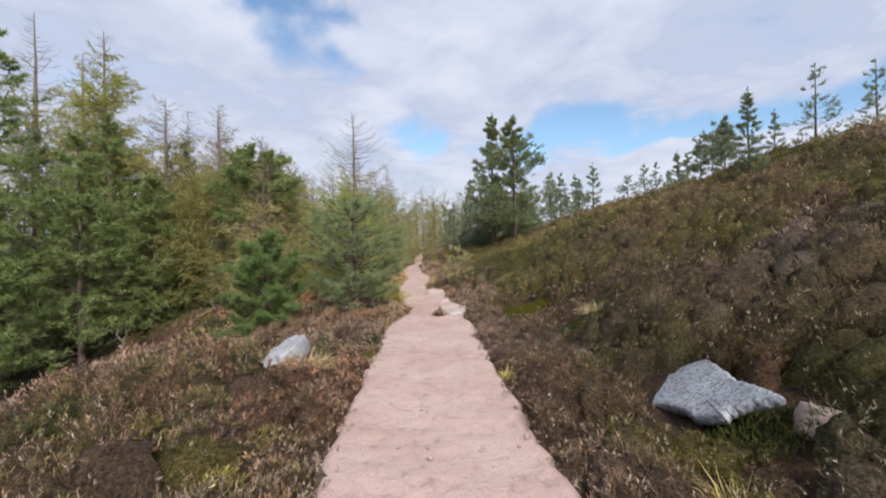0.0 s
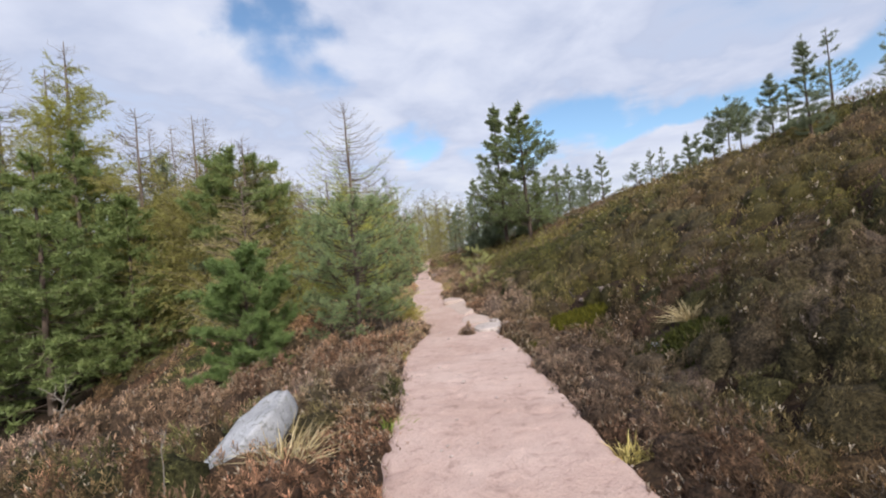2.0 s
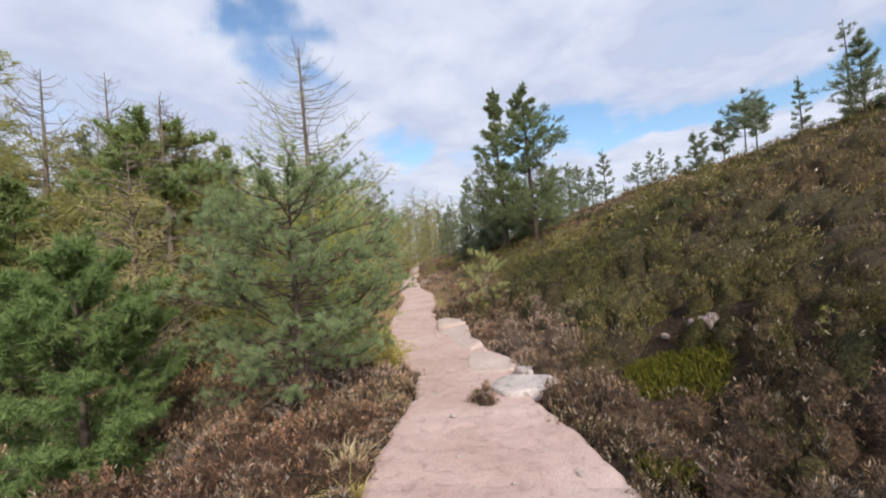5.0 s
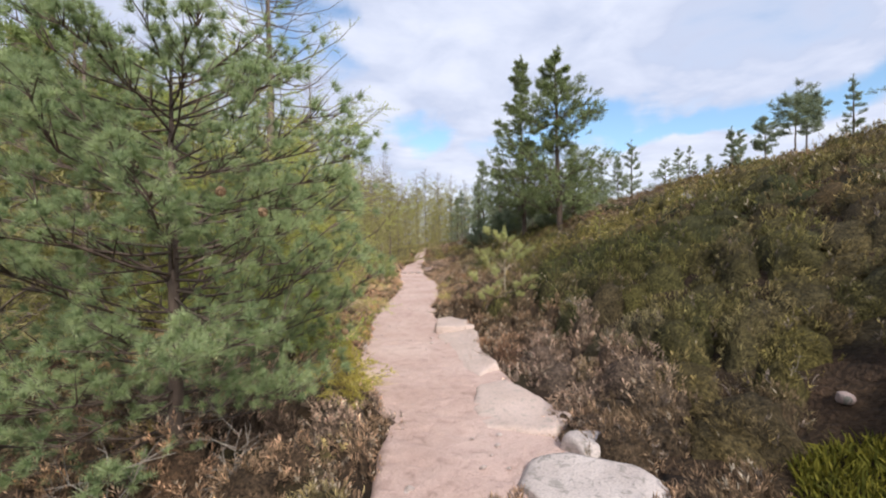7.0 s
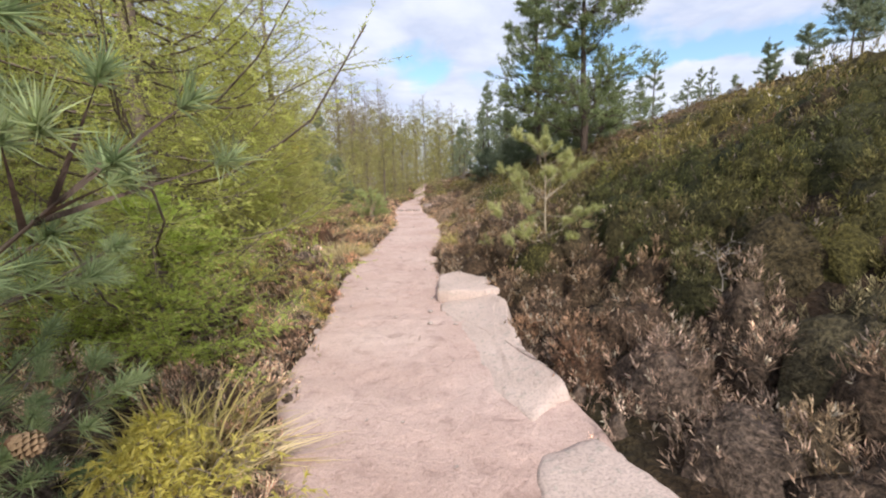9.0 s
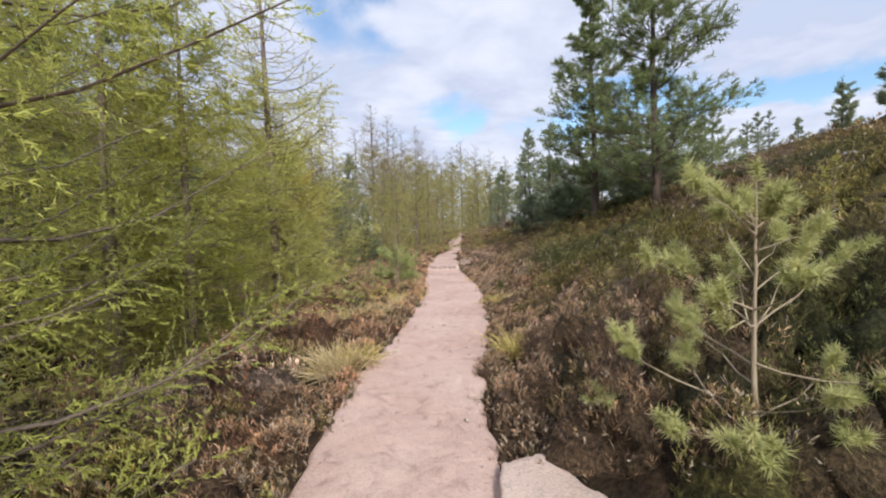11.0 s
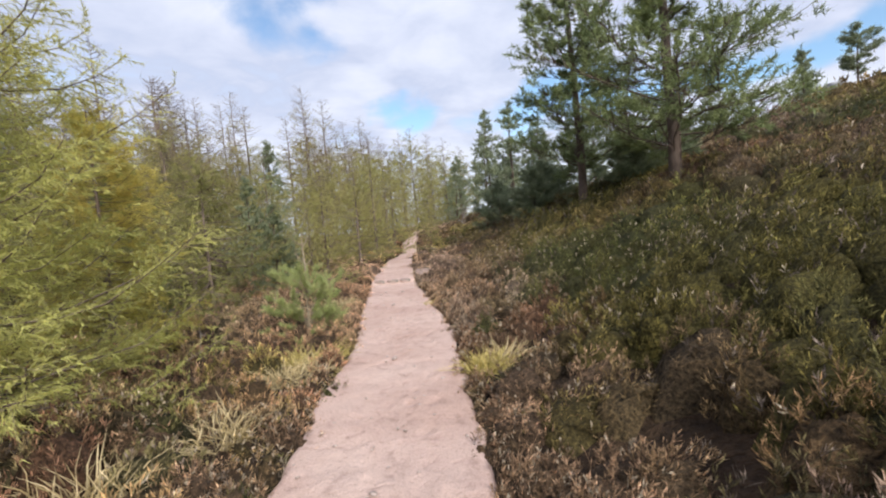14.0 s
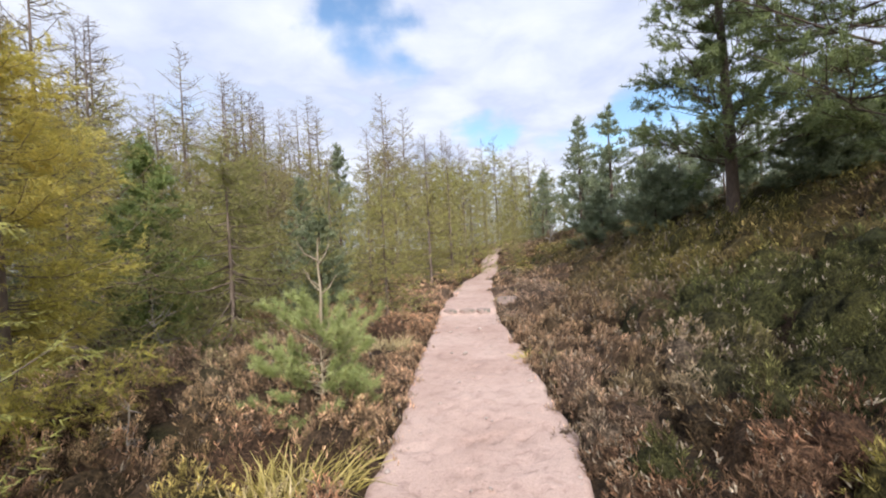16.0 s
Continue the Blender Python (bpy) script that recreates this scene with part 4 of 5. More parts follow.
def build_heather():
    rng = np.random.RandomState(8)
    s = Soup()
    # beside the path
    x, y = scatter(rng, -7, 6, -0.5, 31, 0.40)
    r = np.maximum(x - path_right(y), path_left(y) - x)
    ok = keep_off(x, y) & (r < 3.4)
    x, y, r = x[ok], y[ok], r[ok]
    # a few plants that have crept into the path by the boulder
    x, y, r = np.append(x, [-0.10, -0.2]), np.append(y, [10.7, 10.85]), np.append(r, [0.0, -0.05])
    h = np.clip(0.18 + 0.22 * r, 0.18, 0.55) * (1 + 0.35 * waves(x, y, 1.9, 50)) * rng.uniform(0.5, 1.4, len(x))
    h = h * (1 - 0.45 * np.exp(-(((x + 3.6) / 1.5) ** 2 + ((y - 8.3) / 3.0) ** 2)))
    hollow = np.exp(-(((x - 2.3) / 0.9) ** 2 + ((y - 4) / 5) ** 2))
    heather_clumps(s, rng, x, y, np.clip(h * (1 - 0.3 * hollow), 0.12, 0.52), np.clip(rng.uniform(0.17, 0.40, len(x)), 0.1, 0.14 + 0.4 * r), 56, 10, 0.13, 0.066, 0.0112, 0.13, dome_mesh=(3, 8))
    # a low fringe that closes on the path
    x, y = scatter(rng, -4, 3, 0, 31, 0.18)
    r = np.maximum(x - path_right(y), path_left(y) - x)
    ok = (r > -0.05) & (r < 0.42) & keep_off(x, y, -0.05)
    x, y = x[ok], y[ok]
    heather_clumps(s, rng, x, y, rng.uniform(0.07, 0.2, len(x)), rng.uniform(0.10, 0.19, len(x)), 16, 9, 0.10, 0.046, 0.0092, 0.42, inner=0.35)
    # farther up the slope and into the left
    x, y = scatter(rng, -12, 14, -2, 52, 0.52)
    r = np.maximum(x - path_right(y), path_left(y) - x)
    ok = keep_off(x, y, 0.15) & ((r >= 3.3) | (y > 31)) & (rng.rand(len(x)) < np.interp(x, [-12, -8, -5, -4], [0.6, 0.8, 0.9, 1])) & ((x > -8) | (y < 18))
    x, y = x[ok], y[ok]
    h = np.where(x < 0, 0.34, 0.46) * (1 + 0.35 * waves(x, y, 1.2, 51)) * rng.uniform(0.45, 1.25, len(x))
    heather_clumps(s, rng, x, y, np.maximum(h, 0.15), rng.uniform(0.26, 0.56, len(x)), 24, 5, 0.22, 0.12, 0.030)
    # the hillside
    x, y = scatter(rng, 13, 60, -4, 100, 1.05)
    x2, y2 = scatter(rng, -2, 14, 52, 100, 0.95)
    x, y = np.concatenate([x, x2]), np.concatenate([y, y2])
    ok = x < 16 + 0.75 * (y + 4)
    x, y = x[ok], y[ok]
    h = 0.44 * (1 + 0.35 * waves(x, y, 0.8, 52)) * rng.uniform(0.5, 1.3, len(x))
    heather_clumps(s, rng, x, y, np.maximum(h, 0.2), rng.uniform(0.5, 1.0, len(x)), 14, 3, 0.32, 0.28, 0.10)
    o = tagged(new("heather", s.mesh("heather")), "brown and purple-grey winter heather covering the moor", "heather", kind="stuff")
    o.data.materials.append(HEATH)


build_heather()


def stray(name, x, y, seed, n, length, width, cols, label, spread, category):
    """Low mound of fine fronds (moss, bilberry)."""
    rng = np.random.RandomState(seed)
    s = Soup()
    a, r = rng.uniform(0, math.tau, n), np.sqrt(rng.rand(n))
    px, py = x + spread[0] * r * np.cos(a), y + spread[1] * r * np.sin(a)
    p = np.stack([px - x, py - y, land(px, py) - float(land(x, y)) + 0.06 * (1 - r ** 2)], 1)
    d = unit(np.array([0, 0, 1.0]) + rng.normal(0, 0.5, (n, 3)))
    c0, c1 = np.array(cols[0]), np.array(cols[1])
    c = c0 + (c1 - c0) * rng.rand(n, 1)
    sprigs(s, p, d, length * rng.uniform(0.6, 1.3, n), width * rng.uniform(0.6, 1.3, n), c * 0.8, c * 1.1, rng)
    o = tagged(thing(name, x, y, label, category), kind="stuff")
    tagged(part("foliage", s.mesh("foliage"), MOSS, o), kind="stuff")


stray("moss", 2.35, 7.6, 1, 2800, 0.10, 0.016, ((0.035, 0.043, 0.010), (0.080, 0.085, 0.016)), "dark green moss in a damp hollow", (0.55, 0.7), "moss")
stray("moss", 2.1, 10.85, 2, 3200, 0.11, 0.014, ((0.07, 0.078, 0.010), (0.19, 0.165, 0.020)), "yellow-green moss mound in the heather", (0.55, 0.55), "moss")
stray("moss", 2.55, 3.55, 3, 1300, 0.08, 0.012, ((0.045, 0.055, 0.014), (0.09, 0.10, 0.02)), "dark green moss below a granite slab", (0.45, 0.35), "moss")
stray("moss", 1.05, 8.9, 5, 700, 0.10, 0.014, ((0.07, 0.072, 0.012), (0.15, 0.13, 0.022)), "small yellow-green moss patch in heather", (0.3, 0.3), "moss")

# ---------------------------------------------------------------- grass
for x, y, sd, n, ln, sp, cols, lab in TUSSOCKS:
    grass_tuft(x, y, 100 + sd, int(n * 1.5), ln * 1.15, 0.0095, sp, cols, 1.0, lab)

# ---------------------------------------------------------------- dead stems
dead_stem(-2.28, 4.85, 1, 0.55, "single dry upright stem in heather", 1, lean=(0.05, 0), thick=0.006)
dead_stem(-1.75, 4.9, 2, 0.35, "short dry stem leaning over heather", 1, lean=(0.6, 0.1), thick=0.006)
dead_stem(-6.9, 9.2, 3, 0.75, "bleached dead bush with bare twigs", 14, "dead_bush", (0.1, 0), 0.012, 0.6)
dead_stem(-3.9, 23.55, 4, 0.5, "twisted bleached bare sapling", 7, "dead_bush", (0.1, 0), 0.009, 0.5)
dead_stem(-5.6, 26.0, 5, 0.8, "fallen bleached branch under larches", 8, "dead_branch", (-0.6, 0), 0.018, 0.5)
dead_stem(0.9, 47.0, 6, 1.2, "bleached grey stump with broken limbs", 9, "dead_stump", (0.05, 0), 0.05, 0.5)
dead_stem(2.25, 12.0, 7, 0.3, "bare dry heather stem", 6, lean=(0.3, 0), thick=0.005)
dead_stem(1.35, 14.1, 8, 0.35, "grey dead heather stems", 12, lean=(-0.1, 0), thick=0.004, spread=0.7)
dead_stem(1.6, 6.6, 9, 0.3, "pale bare heather stems", 10, lean=(0.2, 0), thick=0.004, spread=0.8)
dead_stem(-3.0, 10.0, 10, 0.35, "grey bare twigs under a pine", 12, "dead_bush", (0.1, 0), 0.006, 0.9)
dead_stem(-3.3, 11.2, 11, 0.4, "tangle of grey bare twigs under a pine", 14, "dead_bush", (-0.1, 0), 0.006, 0.9)
dead_stem(-2.45, 11.05, 12, 0.5, "tangle of grey bare twigs under a pine", 18, "dead_bush", (0.2, -0.2), 0.007, 1.0)
dead_stem(-1.95, 11.35, 13, 0.42, "tangle of grey bare twigs under a pine", 16, "dead_bush", (0.3, -0.1), 0.006, 1.0)

# ---------------------------------------------------------------- trees near the path
BLUEGREEN = dict(col=(0.205, 0.250, 0.098), col2=(0.410, 0.445, 0.190))
DARK = dict(col=(0.195, 0.255, 0.095), col2=(0.345, 0.405, 0.155))
MID = dict(col=(0.170, 0.215, 0.095), col2=(0.330, 0.375, 0.165))
GREY = dict(col=(0.195, 0.240, 0.145), col2=(0.340, 0.370, 0.225))

young = pine(thing("pine", -2.45, 11.72, "bushy blue-green young pine with low bare twigs", "tree"), 3.05, 1.28, 1, base=0.13, girth=0.042, whorls=16, per=7, shoots=34, tuft=80, split=True, nlen=0.064, nwid=0.0038,
             profile="round", core=0.15, rise=0.14, rosette=True, even=0.78, fan=0.3, col=(0.240, 0.318, 0.155), col2=(0.460, 0.530, 0.270))


def cone(parent, x, y, z, turn):
    """An open brown pine cone: scales in rising rings round a core."""
    s = Soup()
    tube(s, [(0, 0, 0), (0, 0, 0.025), (0, 0, 0.055)], [0.010, 0.012, 0.003], 6, (0.16, 0.09, 0.05))
    for k in range(8):
        z0, r = 0.004 + 0.006 * k, 0.026 * math.sin(0.55 + 0.31 * k)
        for j in range(8):
            a = math.tau * (j + 0.5 * (k % 2)) / 8
            o, w = np.array([math.cos(a), math.sin(a), 0]), np.array([-math.sin(a), math.cos(a), 0])
            b, e = o * 0.008 + (0, 0, z0), o * r + (0, 0, z0 + 0.008)
            s.add([b - w * 0.004, b + w * 0.004, e + w * 0.008, e - w * 0.008, e + (0, 0, 0.006)], [(0, 1, 2), (0, 2, 3), (3, 2, 4)], (0.36, 0.24, 0.14))
    o = part("pine_cone", s.mesh("pine_cone"), CONE, parent, "open brown pine cone")
    o.matrix_basis = pose(x, y, z, 150, turn, 3 * turn)


for x, y, z, a in ((1.12, 0.32, 1.22, 10), (0.85, -0.95, 1.95, 25), (0.98, -0.78, 1.85, 40), (1.15, 0.35, 0.95, 55)):
    cone(young, x, y, z, a)
pine(thing("pine", -4.3, 10.5, "small dense dark green pine", "tree"), 2.45, 0.85, 2, base=0.03, girth=0.05, whorls=14, per=6, shoots=32, tuft=46, split=True, nlen=0.085, nwid=0.010,
     profile="round", core=0.12, rise=0.45, fan=0.4, even=0.75, col=(0.170, 0.250, 0.085), col2=(0.310, 0.400, 0.150))
pine(thing("pine_sapling", 0.6, 16.2, "yellow-green pine sapling with pale stem", "tree"), 1.5, 0.72, 3, base=0.10, girth=0.024, whorls=6, per=5, shoots=8, tuft=110, split=True, nlen=0.060, nwid=0.0060,
     profile="cone", core=0.68, rise=0.7, bark=PALE_BARK, limb_col=(0.4, 0.33, 0.24), col=(0.420, 0.440, 0.175), col2=(0.640, 0.630, 0.310))
sapling = pine(thing("pine_sapling", -2.75, 24.35, "bushy grey-green pine sapling with a bare pale leader beside the path", "tree"), 0.86, 0.54, 4, base=0.05, girth=0.04, whorls=8, per=7, shoots=14, tuft=50, split=True, nlen=0.06, nwid=0.0055,
               profile="round", core=0.35, rise=0.5, bark=PALE_BARK, limb_col=(0.36, 0.3, 0.24), col=(0.330, 0.390, 0.150), col2=(0.540, 0.570, 0.260))
stalk = Soup()
tube(stalk, [(0, 0, 0.7), (0.02, 0.01, 1.1), (0.0, 0.02, 1.35), (0.02, 0.0, 1.58)], [0.016, 0.013, 0.010, 0.004], 6)
for z, a in ((1.08, 0.4), (1.12, 2.6), (1.16, 4.4), (1.36, 1.2), (1.38, 3.9)):
    tube(stalk, [(0.01, 0.01, z), (0.10 * math.cos(a), 0.10 * math.sin(a), z + 0.07), (0.16 * math.cos(a), 0.16 * math.sin(a), z + 0.17)], [0.008, 0.006, 0.003], 4)
part("leader", stalk.mesh("leader", True), PALE_BARK, sapling, "bare pale leading shoot")
larch(thing("larch", -3.05, 15.1, "tall larch in fresh yellow-green leaf with bare top", "tree"), 6.5, 2.4, 5, base=0.03, girth=0.036, branches=215, twigs=54, specks=25, slen=0.0145, swid=0.0125, split=True, bare_from=0.50,
      col=(0.400, 0.460, 0.100), col2=(0.660, 0.670, 0.190), dry=(0.24, 0.17, 0.11), hang=0.1)
larch(thing("larch_shrub", -2.42, 14.15, "waist-high bright green young larch beside the taller one", "shrub"), 1.2, 0.92, 64, base=0.02, girth=0.03, branches=110, twigs=26, specks=18, slen=0.013, swid=0.0105, bare_from=1.0,
      col=(0.360, 0.470, 0.090), col2=(0.580, 0.660, 0.170), dry=(0.26, 0.20, 0.12), hang=0.1)
larch(thing("larch", -4.15, 21.15, "larch in fresh yellow-green leaf with grey trunk", "tree"), 6.6, 1.75, 6, base=0.03, girth=0.03, branches=200, twigs=50, specks=26, slen=0.022, swid=0.0115, split=True, bare_from=0.5, lean=(-0.03, 0),
      col=(0.455, 0.465, 0.140), col2=(0.680, 0.655, 0.235), dry=(0.34, 0.27, 0.17), hang=0.3)
larch(thing("larch", -4.9, 23.5, "low spreading larch with golden-green shoots", "tree"), 3.4, 1.15, 7, base=0.03, girth=0.035, branches=150, twigs=38, specks=24, slen=0.022, swid=0.0095, split=True, bare_from=0.9,
      col=(0.520, 0.470, 0.110), col2=(0.780, 0.660, 0.200), dry=(0.46, 0.36, 0.20), hang=0.25)
larch(thing("larch", -5.5, 27.0, "low olive larch with wide drooping boughs", "tree"), 3.3, 2.0, 61, base=0.05, girth=0.03, branches=90, twigs=30, specks=9, slen=0.04, swid=0.020, bare_from=0.85,
      col=(0.250, 0.255, 0.085), col2=(0.400, 0.380, 0.140), dry=(0.34, 0.27, 0.17), hang=0.5, droop=0.3, twig_r=0.004)
larch(thing("larch", -7.3, 26.0, "low olive larch with wide drooping boughs", "tree"), 4.0, 2.2, 62, base=0.05, girth=0.03, branches=90, twigs=30, specks=9, slen=0.04, swid=0.020, bare_from=0.85,
      col=(0.260, 0.255, 0.085), col2=(0.420, 0.390, 0.140), dry=(0.34, 0.27, 0.17), hang=0.5, droop=0.3, twig_r=0.004)
for x, y, h, w, sd in ((-8.6, 23.4, 7.4, 2.0, 65), (-8.2, 28.2, 4.3, 1.3, 66)):
    pine(thing("pine", x, y, "dark green pine between yellow-green larches", "tree", "dark pines among larches"), h, w, sd, base=0.03, girth=0.03, whorls=16, per=6, shoots=16, tuft=20, nlen=0.16, nwid=0.026, profile="cone", rise=0.02, core=0.15, **DARK)
pine(thing("spruce", -4.6, 28.3, "small blue-green spruce among larches", "tree"), 2.4, 0.75, 63, base=0.03, girth=0.03, whorls=14, per=6, shoots=14, tuft=26, nlen=0.09, nwid=0.014, profile="cone", rise=0.05, core=0.2, **GREY)
larch(thing("larch_shrub", -1.75, 15.2, "knee-high larch seedling with yellow-green shoots", "shrub"), 0.5, 0.25, 8, base=0.02, girth=0.03, branches=30, twigs=6, specks=8, slen=0.014, swid=0.007, bare_from=1.0,
      col=(0.48, 0.43, 0.08), col2=(0.72, 0.62, 0.18), dry=(0.42, 0.35, 0.18), droop=-0.6, twig_r=0.0016)
larch(thing("larch_shrub", -1.36, 12.5, "knee-high larch seedling with pale yellow shoots", "shrub"), 0.62, 0.42, 8, base=0.02, girth=0.03, branches=70, twigs=12, specks=14, slen=0.012, swid=0.012, bare_from=1.0,
      col=(0.52, 0.46, 0.10), col2=(0.76, 0.66, 0.22), dry=(0.46, 0.38, 0.20), droop=-0.8, twig_r=0.0018)
larch(thing("larch_shrub", 1.95, 18.0, "small yellow larch seedling on the slope", "shrub"), 0.6, 0.2, 9, branches=20, twigs=5, specks=6, slen=0.02, swid=0.01, bare_from=1.0, dry=(0.3, 0.24, 0.12), droop=-0.3)
larch(thing("larch_shrub", 3.5, 19.6, "small yellow larch seedling on the slope", "shrub"), 0.7, 0.3, 10, branches=20, twigs=5, specks=6, slen=0.022, swid=0.012, bare_from=1.0, dry=(0.32, 0.25, 0.13), droop=-0.3)
larch(thing("larch_shrub", 1.75, 15.65, "thin yellow-green larch seedling on the slope", "shrub"), 0.5, 0.16, 11, branches=14, twigs=4, specks=6, slen=0.015, swid=0.008, bare_from=1.0, droop=-0.3)
larch(thing("larch_shrub", 3.05, 9.85, "thin yellow-green larch seedling on the slope", "shrub"), 0.42, 0.14, 12, branches=14, twigs=4, specks=6, slen=0.015, swid=0.008, bare_from=1.0, droop=-0.3)
# behind them on the left
larch(thing("larch", -5.35, 12.9, "straggly half-bare larch with tan twigs", "tree"), 4.4, 1.6, 13, branches=100, twigs=22, specks=8, slen=0.045, swid=0.018, green=0.85, bare_from=0.7, col=(0.46, 0.41, 0.15), col2=(0.66, 0.57, 0.25), dry=(0.62, 0.50, 0.30), twig_r=0.009, dead=0.3, droop=-0.35)
larch(thing("larch", -6.6, 16.0, "brownish half-bare larch at the wood's edge", "tree"), 6.4, 1.9, 14, branches=120, twigs=22, specks=9, slen=0.06, swid=0.026, green=0.6, bare_from=0.6, twig_r=0.005)
larch(thing("larch", -4.6, 18.3, "larch in yellow-green leaf behind pines", "tree"), 5.2, 1.5, 15, branches=110, twigs=30, specks=11, slen=0.035, swid=0.015, bare_from=0.75)
larch(thing("larch", -4.0, 18.7, "bushy larch in yellow-green leaf", "tree"), 4.6, 1.25, 16, branches=130, twigs=34, specks=14, slen=0.028, swid=0.012, bare_from=0.9, col=(0.3, 0.33, 0.06), col2=(0.5, 0.48, 0.115))
pine(thing("pine", -7.3, 16.6, "dark green pine with rounded flat top", "tree"), 6.1, 1.5, 17, base=0.5, girth=0.03, whorls=9, per=6, shoots=22, tuft=30, nlen=0.17, nwid=0.032, rise=0.1, profile="round", **DARK)
for k, (x, y, h, w) in enumerate(((-13.4, 16.0, 8.6, 3.3), (-16.4, 16.0, 13.4, 3.6), (-11.8, 17.6, 6.4, 2.6), (-14.8, 13.6, 7.4, 3.2), (-14.5, 19.0, 10.0, 3.0))):
    pine(thing("pine", x, y, "dense dark green forest pine", "tree", "dark pines at the wood's edge"), h, w, 30 + k, base=0.03, girth=0.03, whorls=18, per=6, shoots=20, tuft=20, nlen=0.20, nwid=0.034, profile="cone", rise=0.02, core=0.15, **DARK)

larch(thing("larch", -9.3, 18.0, "brownish larch with half-bare crown", "tree"), 8.2, 2.3, 18, branches=140, twigs=22, specks=8, slen=0.075, swid=0.036, green=0.55, bare_from=0.55, twig_r=0.005, dry=(0.30, 0.22, 0.14))
larch(thing("larch", -15.9, 20.5, "tall yellow-green larch above dark pines", "tree"), 14.4, 3.2, 19, branches=160, twigs=26, specks=14, slen=0.10, swid=0.046, green=0.85, bare_from=0.75, twig_r=0.007)

for x, y, h, sd in ((-18.2, 22.0, 14.0, 24), (-21.0, 22.5, 16.5, 25), (-12.6, 19.8, 10.2, 26), (-7.6, 18.2, 6.8, 27), (-10.0, 19.6, 7.4, 28)):
    larch(thing("larch", x, y, "tall tan-green larch above dark pines", "tree"), h, 3.0, sd, branches=150, twigs=24, specks=11, slen=0.10, swid=0.046, green=0.6, bare_from=0.6, twig_r=0.009, dry=(0.32, 0.25, 0.15))

# ---------------------------------------------------------------- the two tall pines on the right
pine(thing("pine", 4.75, 28.0, "tall open-crowned pine with thick dark trunk", "tree"), 8.2, 2.9, 50, base=0.09, girth=0.036, whorls=20, per=7, shoots=34, tuft=24, split=True, nlen=0.15, nwid=0.022, profile="layer", rise=0.06, core=0.2, fan=0.5, lean=(-0.02, 0), **MID)
pine(thing("pine", 3.75, 31.5, "tall slender pine with dark grey trunk", "tree"), 9.7, 1.95, 51, base=0.13, girth=0.028, whorls=22, per=7, shoots=26, tuft=28, split=True, nlen=0.14, nwid=0.022, profile="layer", rise=0.06, core=0.2, fan=0.5, lean=(-0.005, 0), **MID)
for x, y, h, w, sd in ((2.6, 33.0, 1.7, 1.2, 53), (5.3, 31.2, 1.4, 1.1, 54), (3.3, 34.4, 2.0, 1.5, 55), (4.7, 34.0, 2.0, 1.6, 56), (6.3, 31.0, 1.4, 1.3, 57), (1.9, 36.5, 2.0, 1.3, 58)):
    pine(thing("pine", x, y, "bushy pine at the foot of taller ones", "tree", "bushy pines on the rise"), h, w, sd, base=0.04, girth=0.035, whorls=9, per=6, shoots=13, tuft=26, nlen=0.17, nwid=0.026, profile="cone", rise=0.12, core=0.2, **GREY)

# ---------------------------------------------------------------- hillside and ridge trees
for k, (x, y, top, w, pr, bs) in enumerate(((10.75, 15.1, 6.95, 0.6, "cone", 0.1), (11.25, 17.2, 6.55, 0.7, "cone", 0.1), (25.2, 40.3, 12.0, 1.3, "round", 0.55), (27.4, 42.0, 12.6, 1.2, "round", 0.6), (38.1, 49.5, 16.9, 1.3, "cone", 0.4),
                                             (38.9, 45.0, 20.2, 2.6, "cone", 0.35), (42.4, 42.0, 19.2, 2.2, "layer", 0.4), (28.7, 48.0, 12.3, 1.1, "round", 0.6), (31.2, 55.0, 13.1, 1.2, "cone", 0.45), (34.7, 66.0, 13.0, 1.3, "cone", 0.3), (32.7, 70.0, 14.8, 1.8, "cone", 0.3),
                                             (37.0, 75.0, 16.0, 1.8, "cone", 0.3), (25.7, 60.0, 11.4, 2.2, "cone", 0.2), (17.4, 50.0, 11.2, 1.5, "cone", 0.1), (13.7, 50.0, 9.8, 1.8, "cone", 0.1), (28.3, 52.0, 12.8, 1.0, "cone", 0.4))):
    h = top - float(land(x, y))
    near = y < 20
    pine(thing("pine", x, y, "wind-swept pine standing on the heathery hillside", "tree", "pines along the ridge"), h, w, 70 + k, base=bs, girth=0.028, whorls=12 if near else 9, per=5, shoots=13, tuft=36 if near else 15,
         nlen=0.10 if near else 0.24, nwid=0.010 if near else 0.04, profile=pr, rise=0.15, core=0.2, fan=0.48, **GREY)


# ---------------------------------------------------------------- the wood, from a few models
def far_copies(proto, spots, seed):
    rng = np.random.RandomState(seed)
    first = True
    for x, y, s in spots:
        z = float(land(x, y))
        m = pose(x, y, z - 0.05, 0, 0, rng.uniform(0, 360)) @ Matrix.Diagonal((s * rng.uniform(0.85, 1.15),) * 2 + (s,)).to_4x4()
        if first:
            proto.matrix_basis = m
            first = False
        else:
            c = copy_thing(proto, pose(0, 0, 0))
            c.matrix_basis = m


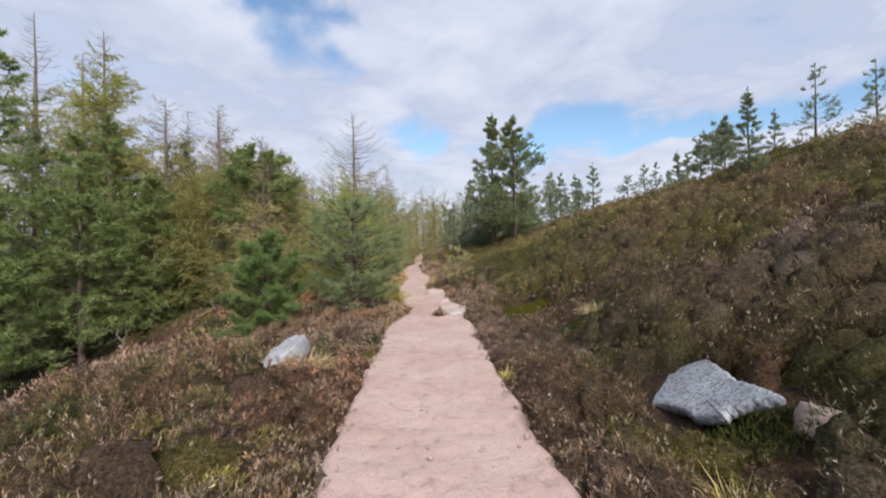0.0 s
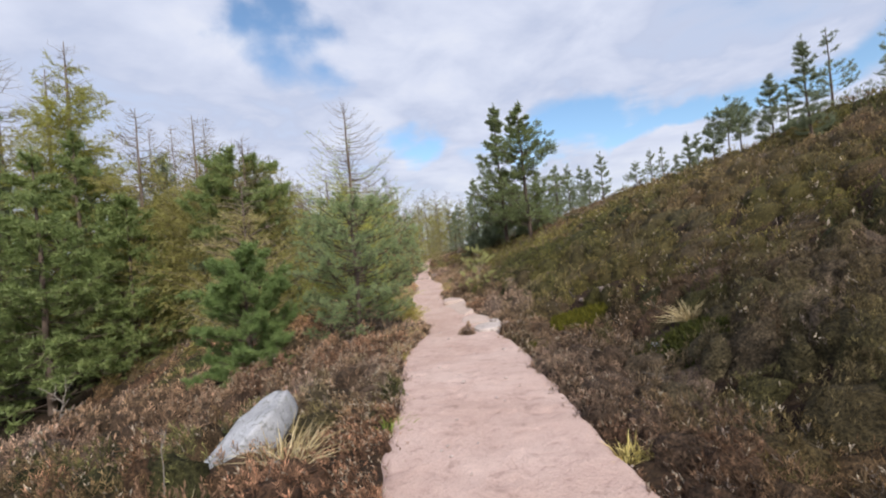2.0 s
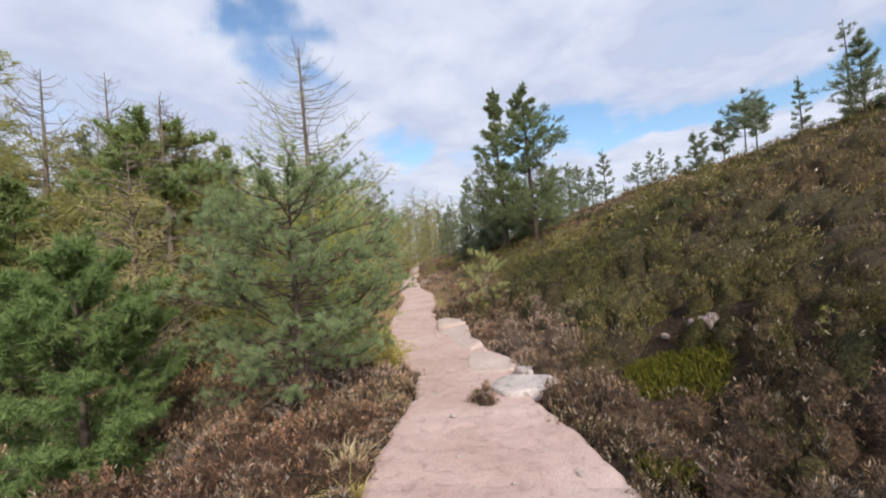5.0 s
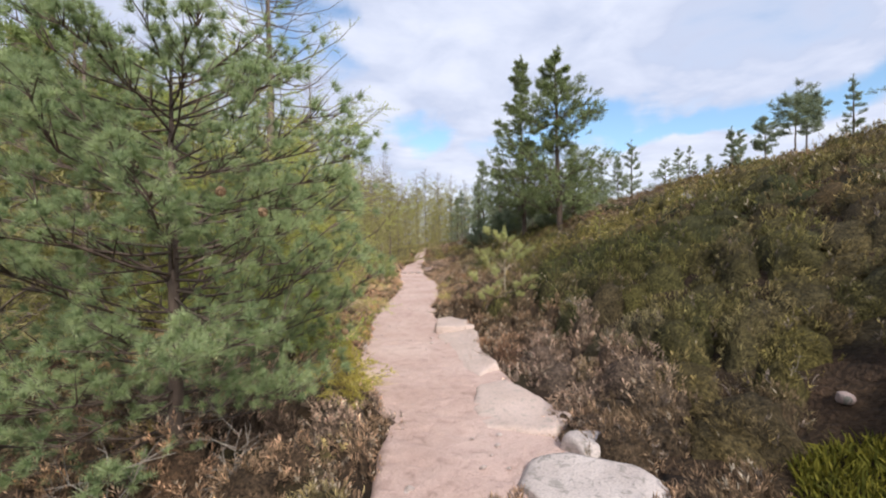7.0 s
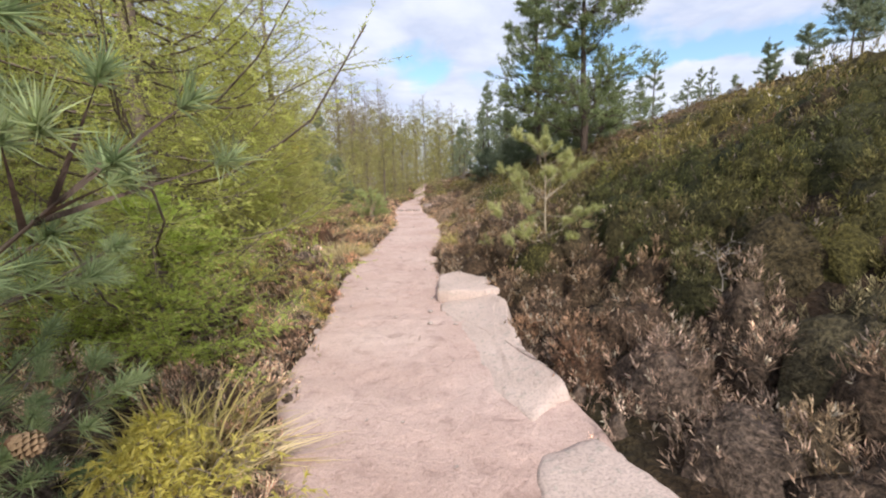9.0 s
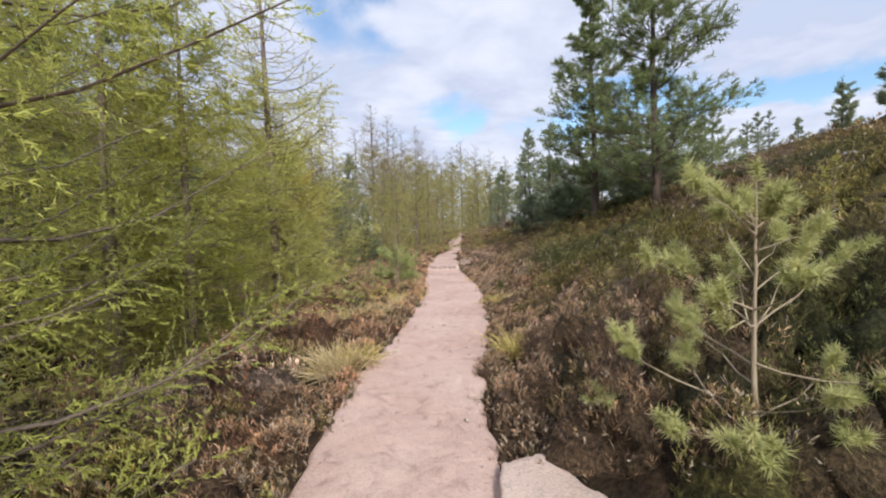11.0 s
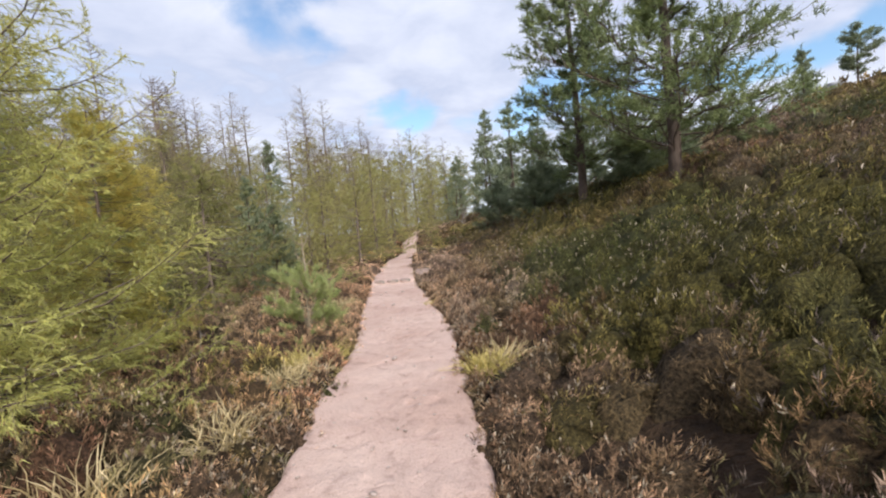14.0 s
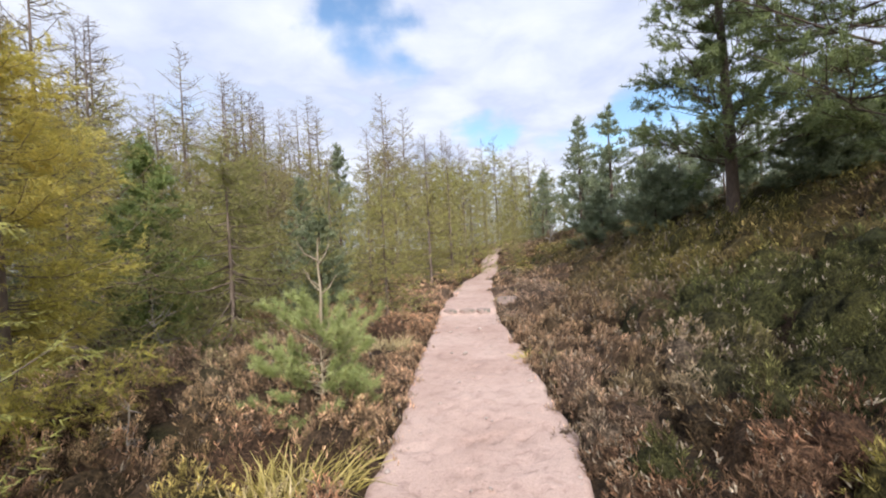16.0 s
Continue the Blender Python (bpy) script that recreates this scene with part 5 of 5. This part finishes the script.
far = dict(branches=105, twigs=13, specks=4, slen=0.11, swid=0.040, twig_r=0.010, hang=0.35)
tall = larch(thing("larch", 0, 0, "tall larch with bare grey top and tan twigs", "tree", "larch wood"), 9.0, 2.0, 200, base=0.10, girth=0.022, green=0.6, bare_from=0.62, dead=0.08, dry=(0.40, 0.32, 0.21), **far)
tall2 = larch(thing("larch", 0, 0, "tall thin larch with brownish twigs", "tree", "larch wood"), 9.0, 1.8, 201, base=0.22, girth=0.02, green=0.4, bare_from=0.5, dead=0.2, dry=(0.38, 0.29, 0.19), **far)
leafy = larch(thing("larch", 0, 0, "young larch in full yellow-green leaf", "tree", "young larches"), 6.0, 1.7, 202, base=0.03, girth=0.024, green=1.0, bare_from=0.7, branches=100, twigs=12, specks=6, slen=0.075, swid=0.034, twig_r=0.007, col=(0.34, 0.335, 0.11), col2=(0.50, 0.46, 0.175), dry=(0.34, 0.27, 0.17), hang=0.35)
spruce = pine(thing("spruce", 0, 0, "dark grey-green conifer in the wood", "tree", "dark conifers"), 7.0, 1.7, 203, base=0.04, girth=0.03, whorls=17, per=6, shoots=8, tuft=9, nlen=0.26, nwid=0.06, profile="cone", rise=0.0, core=0.15, fan=0.5, **GREY)
scots = pine(thing("pine", 0, 0, "dark pine in the far wood", "tree", "far pines"), 7.0, 1.6, 204, base=0.3, girth=0.03, whorls=11, per=5, shoots=9, tuft=15, nlen=0.24, nwid=0.05, profile="layer", rise=0.15, core=0.25, fan=0.6, **GREY)

rngw = np.random.RandomState(77)


def row(n, x0, x1, y0, y1, s0, s1):
    return [(rngw.uniform(x0, x1), rngw.uniform(y0, y1), rngw.uniform(s0, s1)) for _ in range(n)]


far_copies(tall, [(-14.5, 33, 1.1), (-15.5, 38, 1.26), (-11.5, 36, 0.94), (-9.8, 33, 0.82), (-8.6, 37, 0.82), (-18.5, 47, 1.36)] + row(11, -24, -9, 38, 60, 0.98, 1.26) + row(5, -16, -6, 60, 85, 1.2, 1.5), 1)
far_copies(tall2, [(-21.5, 34, 1.5), (-17, 29, 1.2), (-12.5, 31, 0.95), (-17.5, 35, 1.25), (-13.5, 40, 1.07), (-10.8, 34.5, 0.88)] + row(13, -24, -8, 40, 66, 0.98, 1.24) + row(6, -30, -16, 24, 40, 1.2, 1.5) + row(16, -20, -10, 34, 46, 0.85, 1.05), 2)
far_copies(leafy, [(-3.7, 29.3, 0.55), (-4.6, 31.0, 0.62), (-7.2, 29.4, 0.6), (-9.0, 27.2, 0.7), (-4.0, 45.0, 1.12), (-3.2, 42.0, 0.9), (-5.4, 38.0, 0.9), (-1.2, 41.0, 0.42), (-3.6, 33.5, 0.75), (-3.5, 37.0, 0.9), (-3.3, 40.0, 0.95), (-2.9, 47.0, 1.15), (-2.4, 52.5, 1.35), (-1.2, 58.5, 1.45), (0.4, 64.0, 1.5), (2.4, 70.0, 1.5), (-10.5, 21.0, 1.25), (-12.2, 24.0, 1.5), (-4.9, 34.5, 0.75), (-6.5, 33, 0.75), (-8.5, 30, 0.65),
                    (-9.4, 23.0, 0.8), (-7.4, 22.0, 0.8), (-6.0, 20.0, 0.8), (-8.5, 20.5, 1.0), (-3.0, 50, 1.0), (-1.0, 55.0, 1.1), (-9.8, 25.5, 0.9)] + row(4, -12, -5, 34, 55, 0.8, 1.05) + row(4, -8, 2, 55, 80, 1.0, 1.4), 3)
far_copies(spruce, [(-6.2, 30.6, 0.5), (-8.8, 28.5, 0.5), (-10.5, 28, 0.7), (-7.5, 36, 0.8), (3.3, 50.0, 1.12), (0.8, 52.0, 0.7), (5.5, 54.0, 0.8), (7.5, 50.0, 0.7), (14.5, 46.0, 0.75), (17.0, 60.0, 0.7),
                     (20.0, 64.0, 0.75), (-7.2, 19.0, 0.8), (-18.5, 19.5, 1.5), (-12.8, 21.8, 1.25), (-9.2, 22.0, 0.95), (-16.0, 21.5, 1.4), (-8.4, 17.4, 0.75), (-20.0, 16.5, 1.7)] + row(7, 3, 18, 60, 85, 0.7, 1.1) , 4)
far_copies(scots, [(4.4, 47.0, 1.0), (6.0, 46.0, 0.8), (1.6, 60.0, 0.9), (8.5, 48.0, 0.7), (2.4, 45.0, 0.75), (10.5, 52, 0.8)] + row(12, 0, 22, 58, 90, 0.8, 1.2), 5)
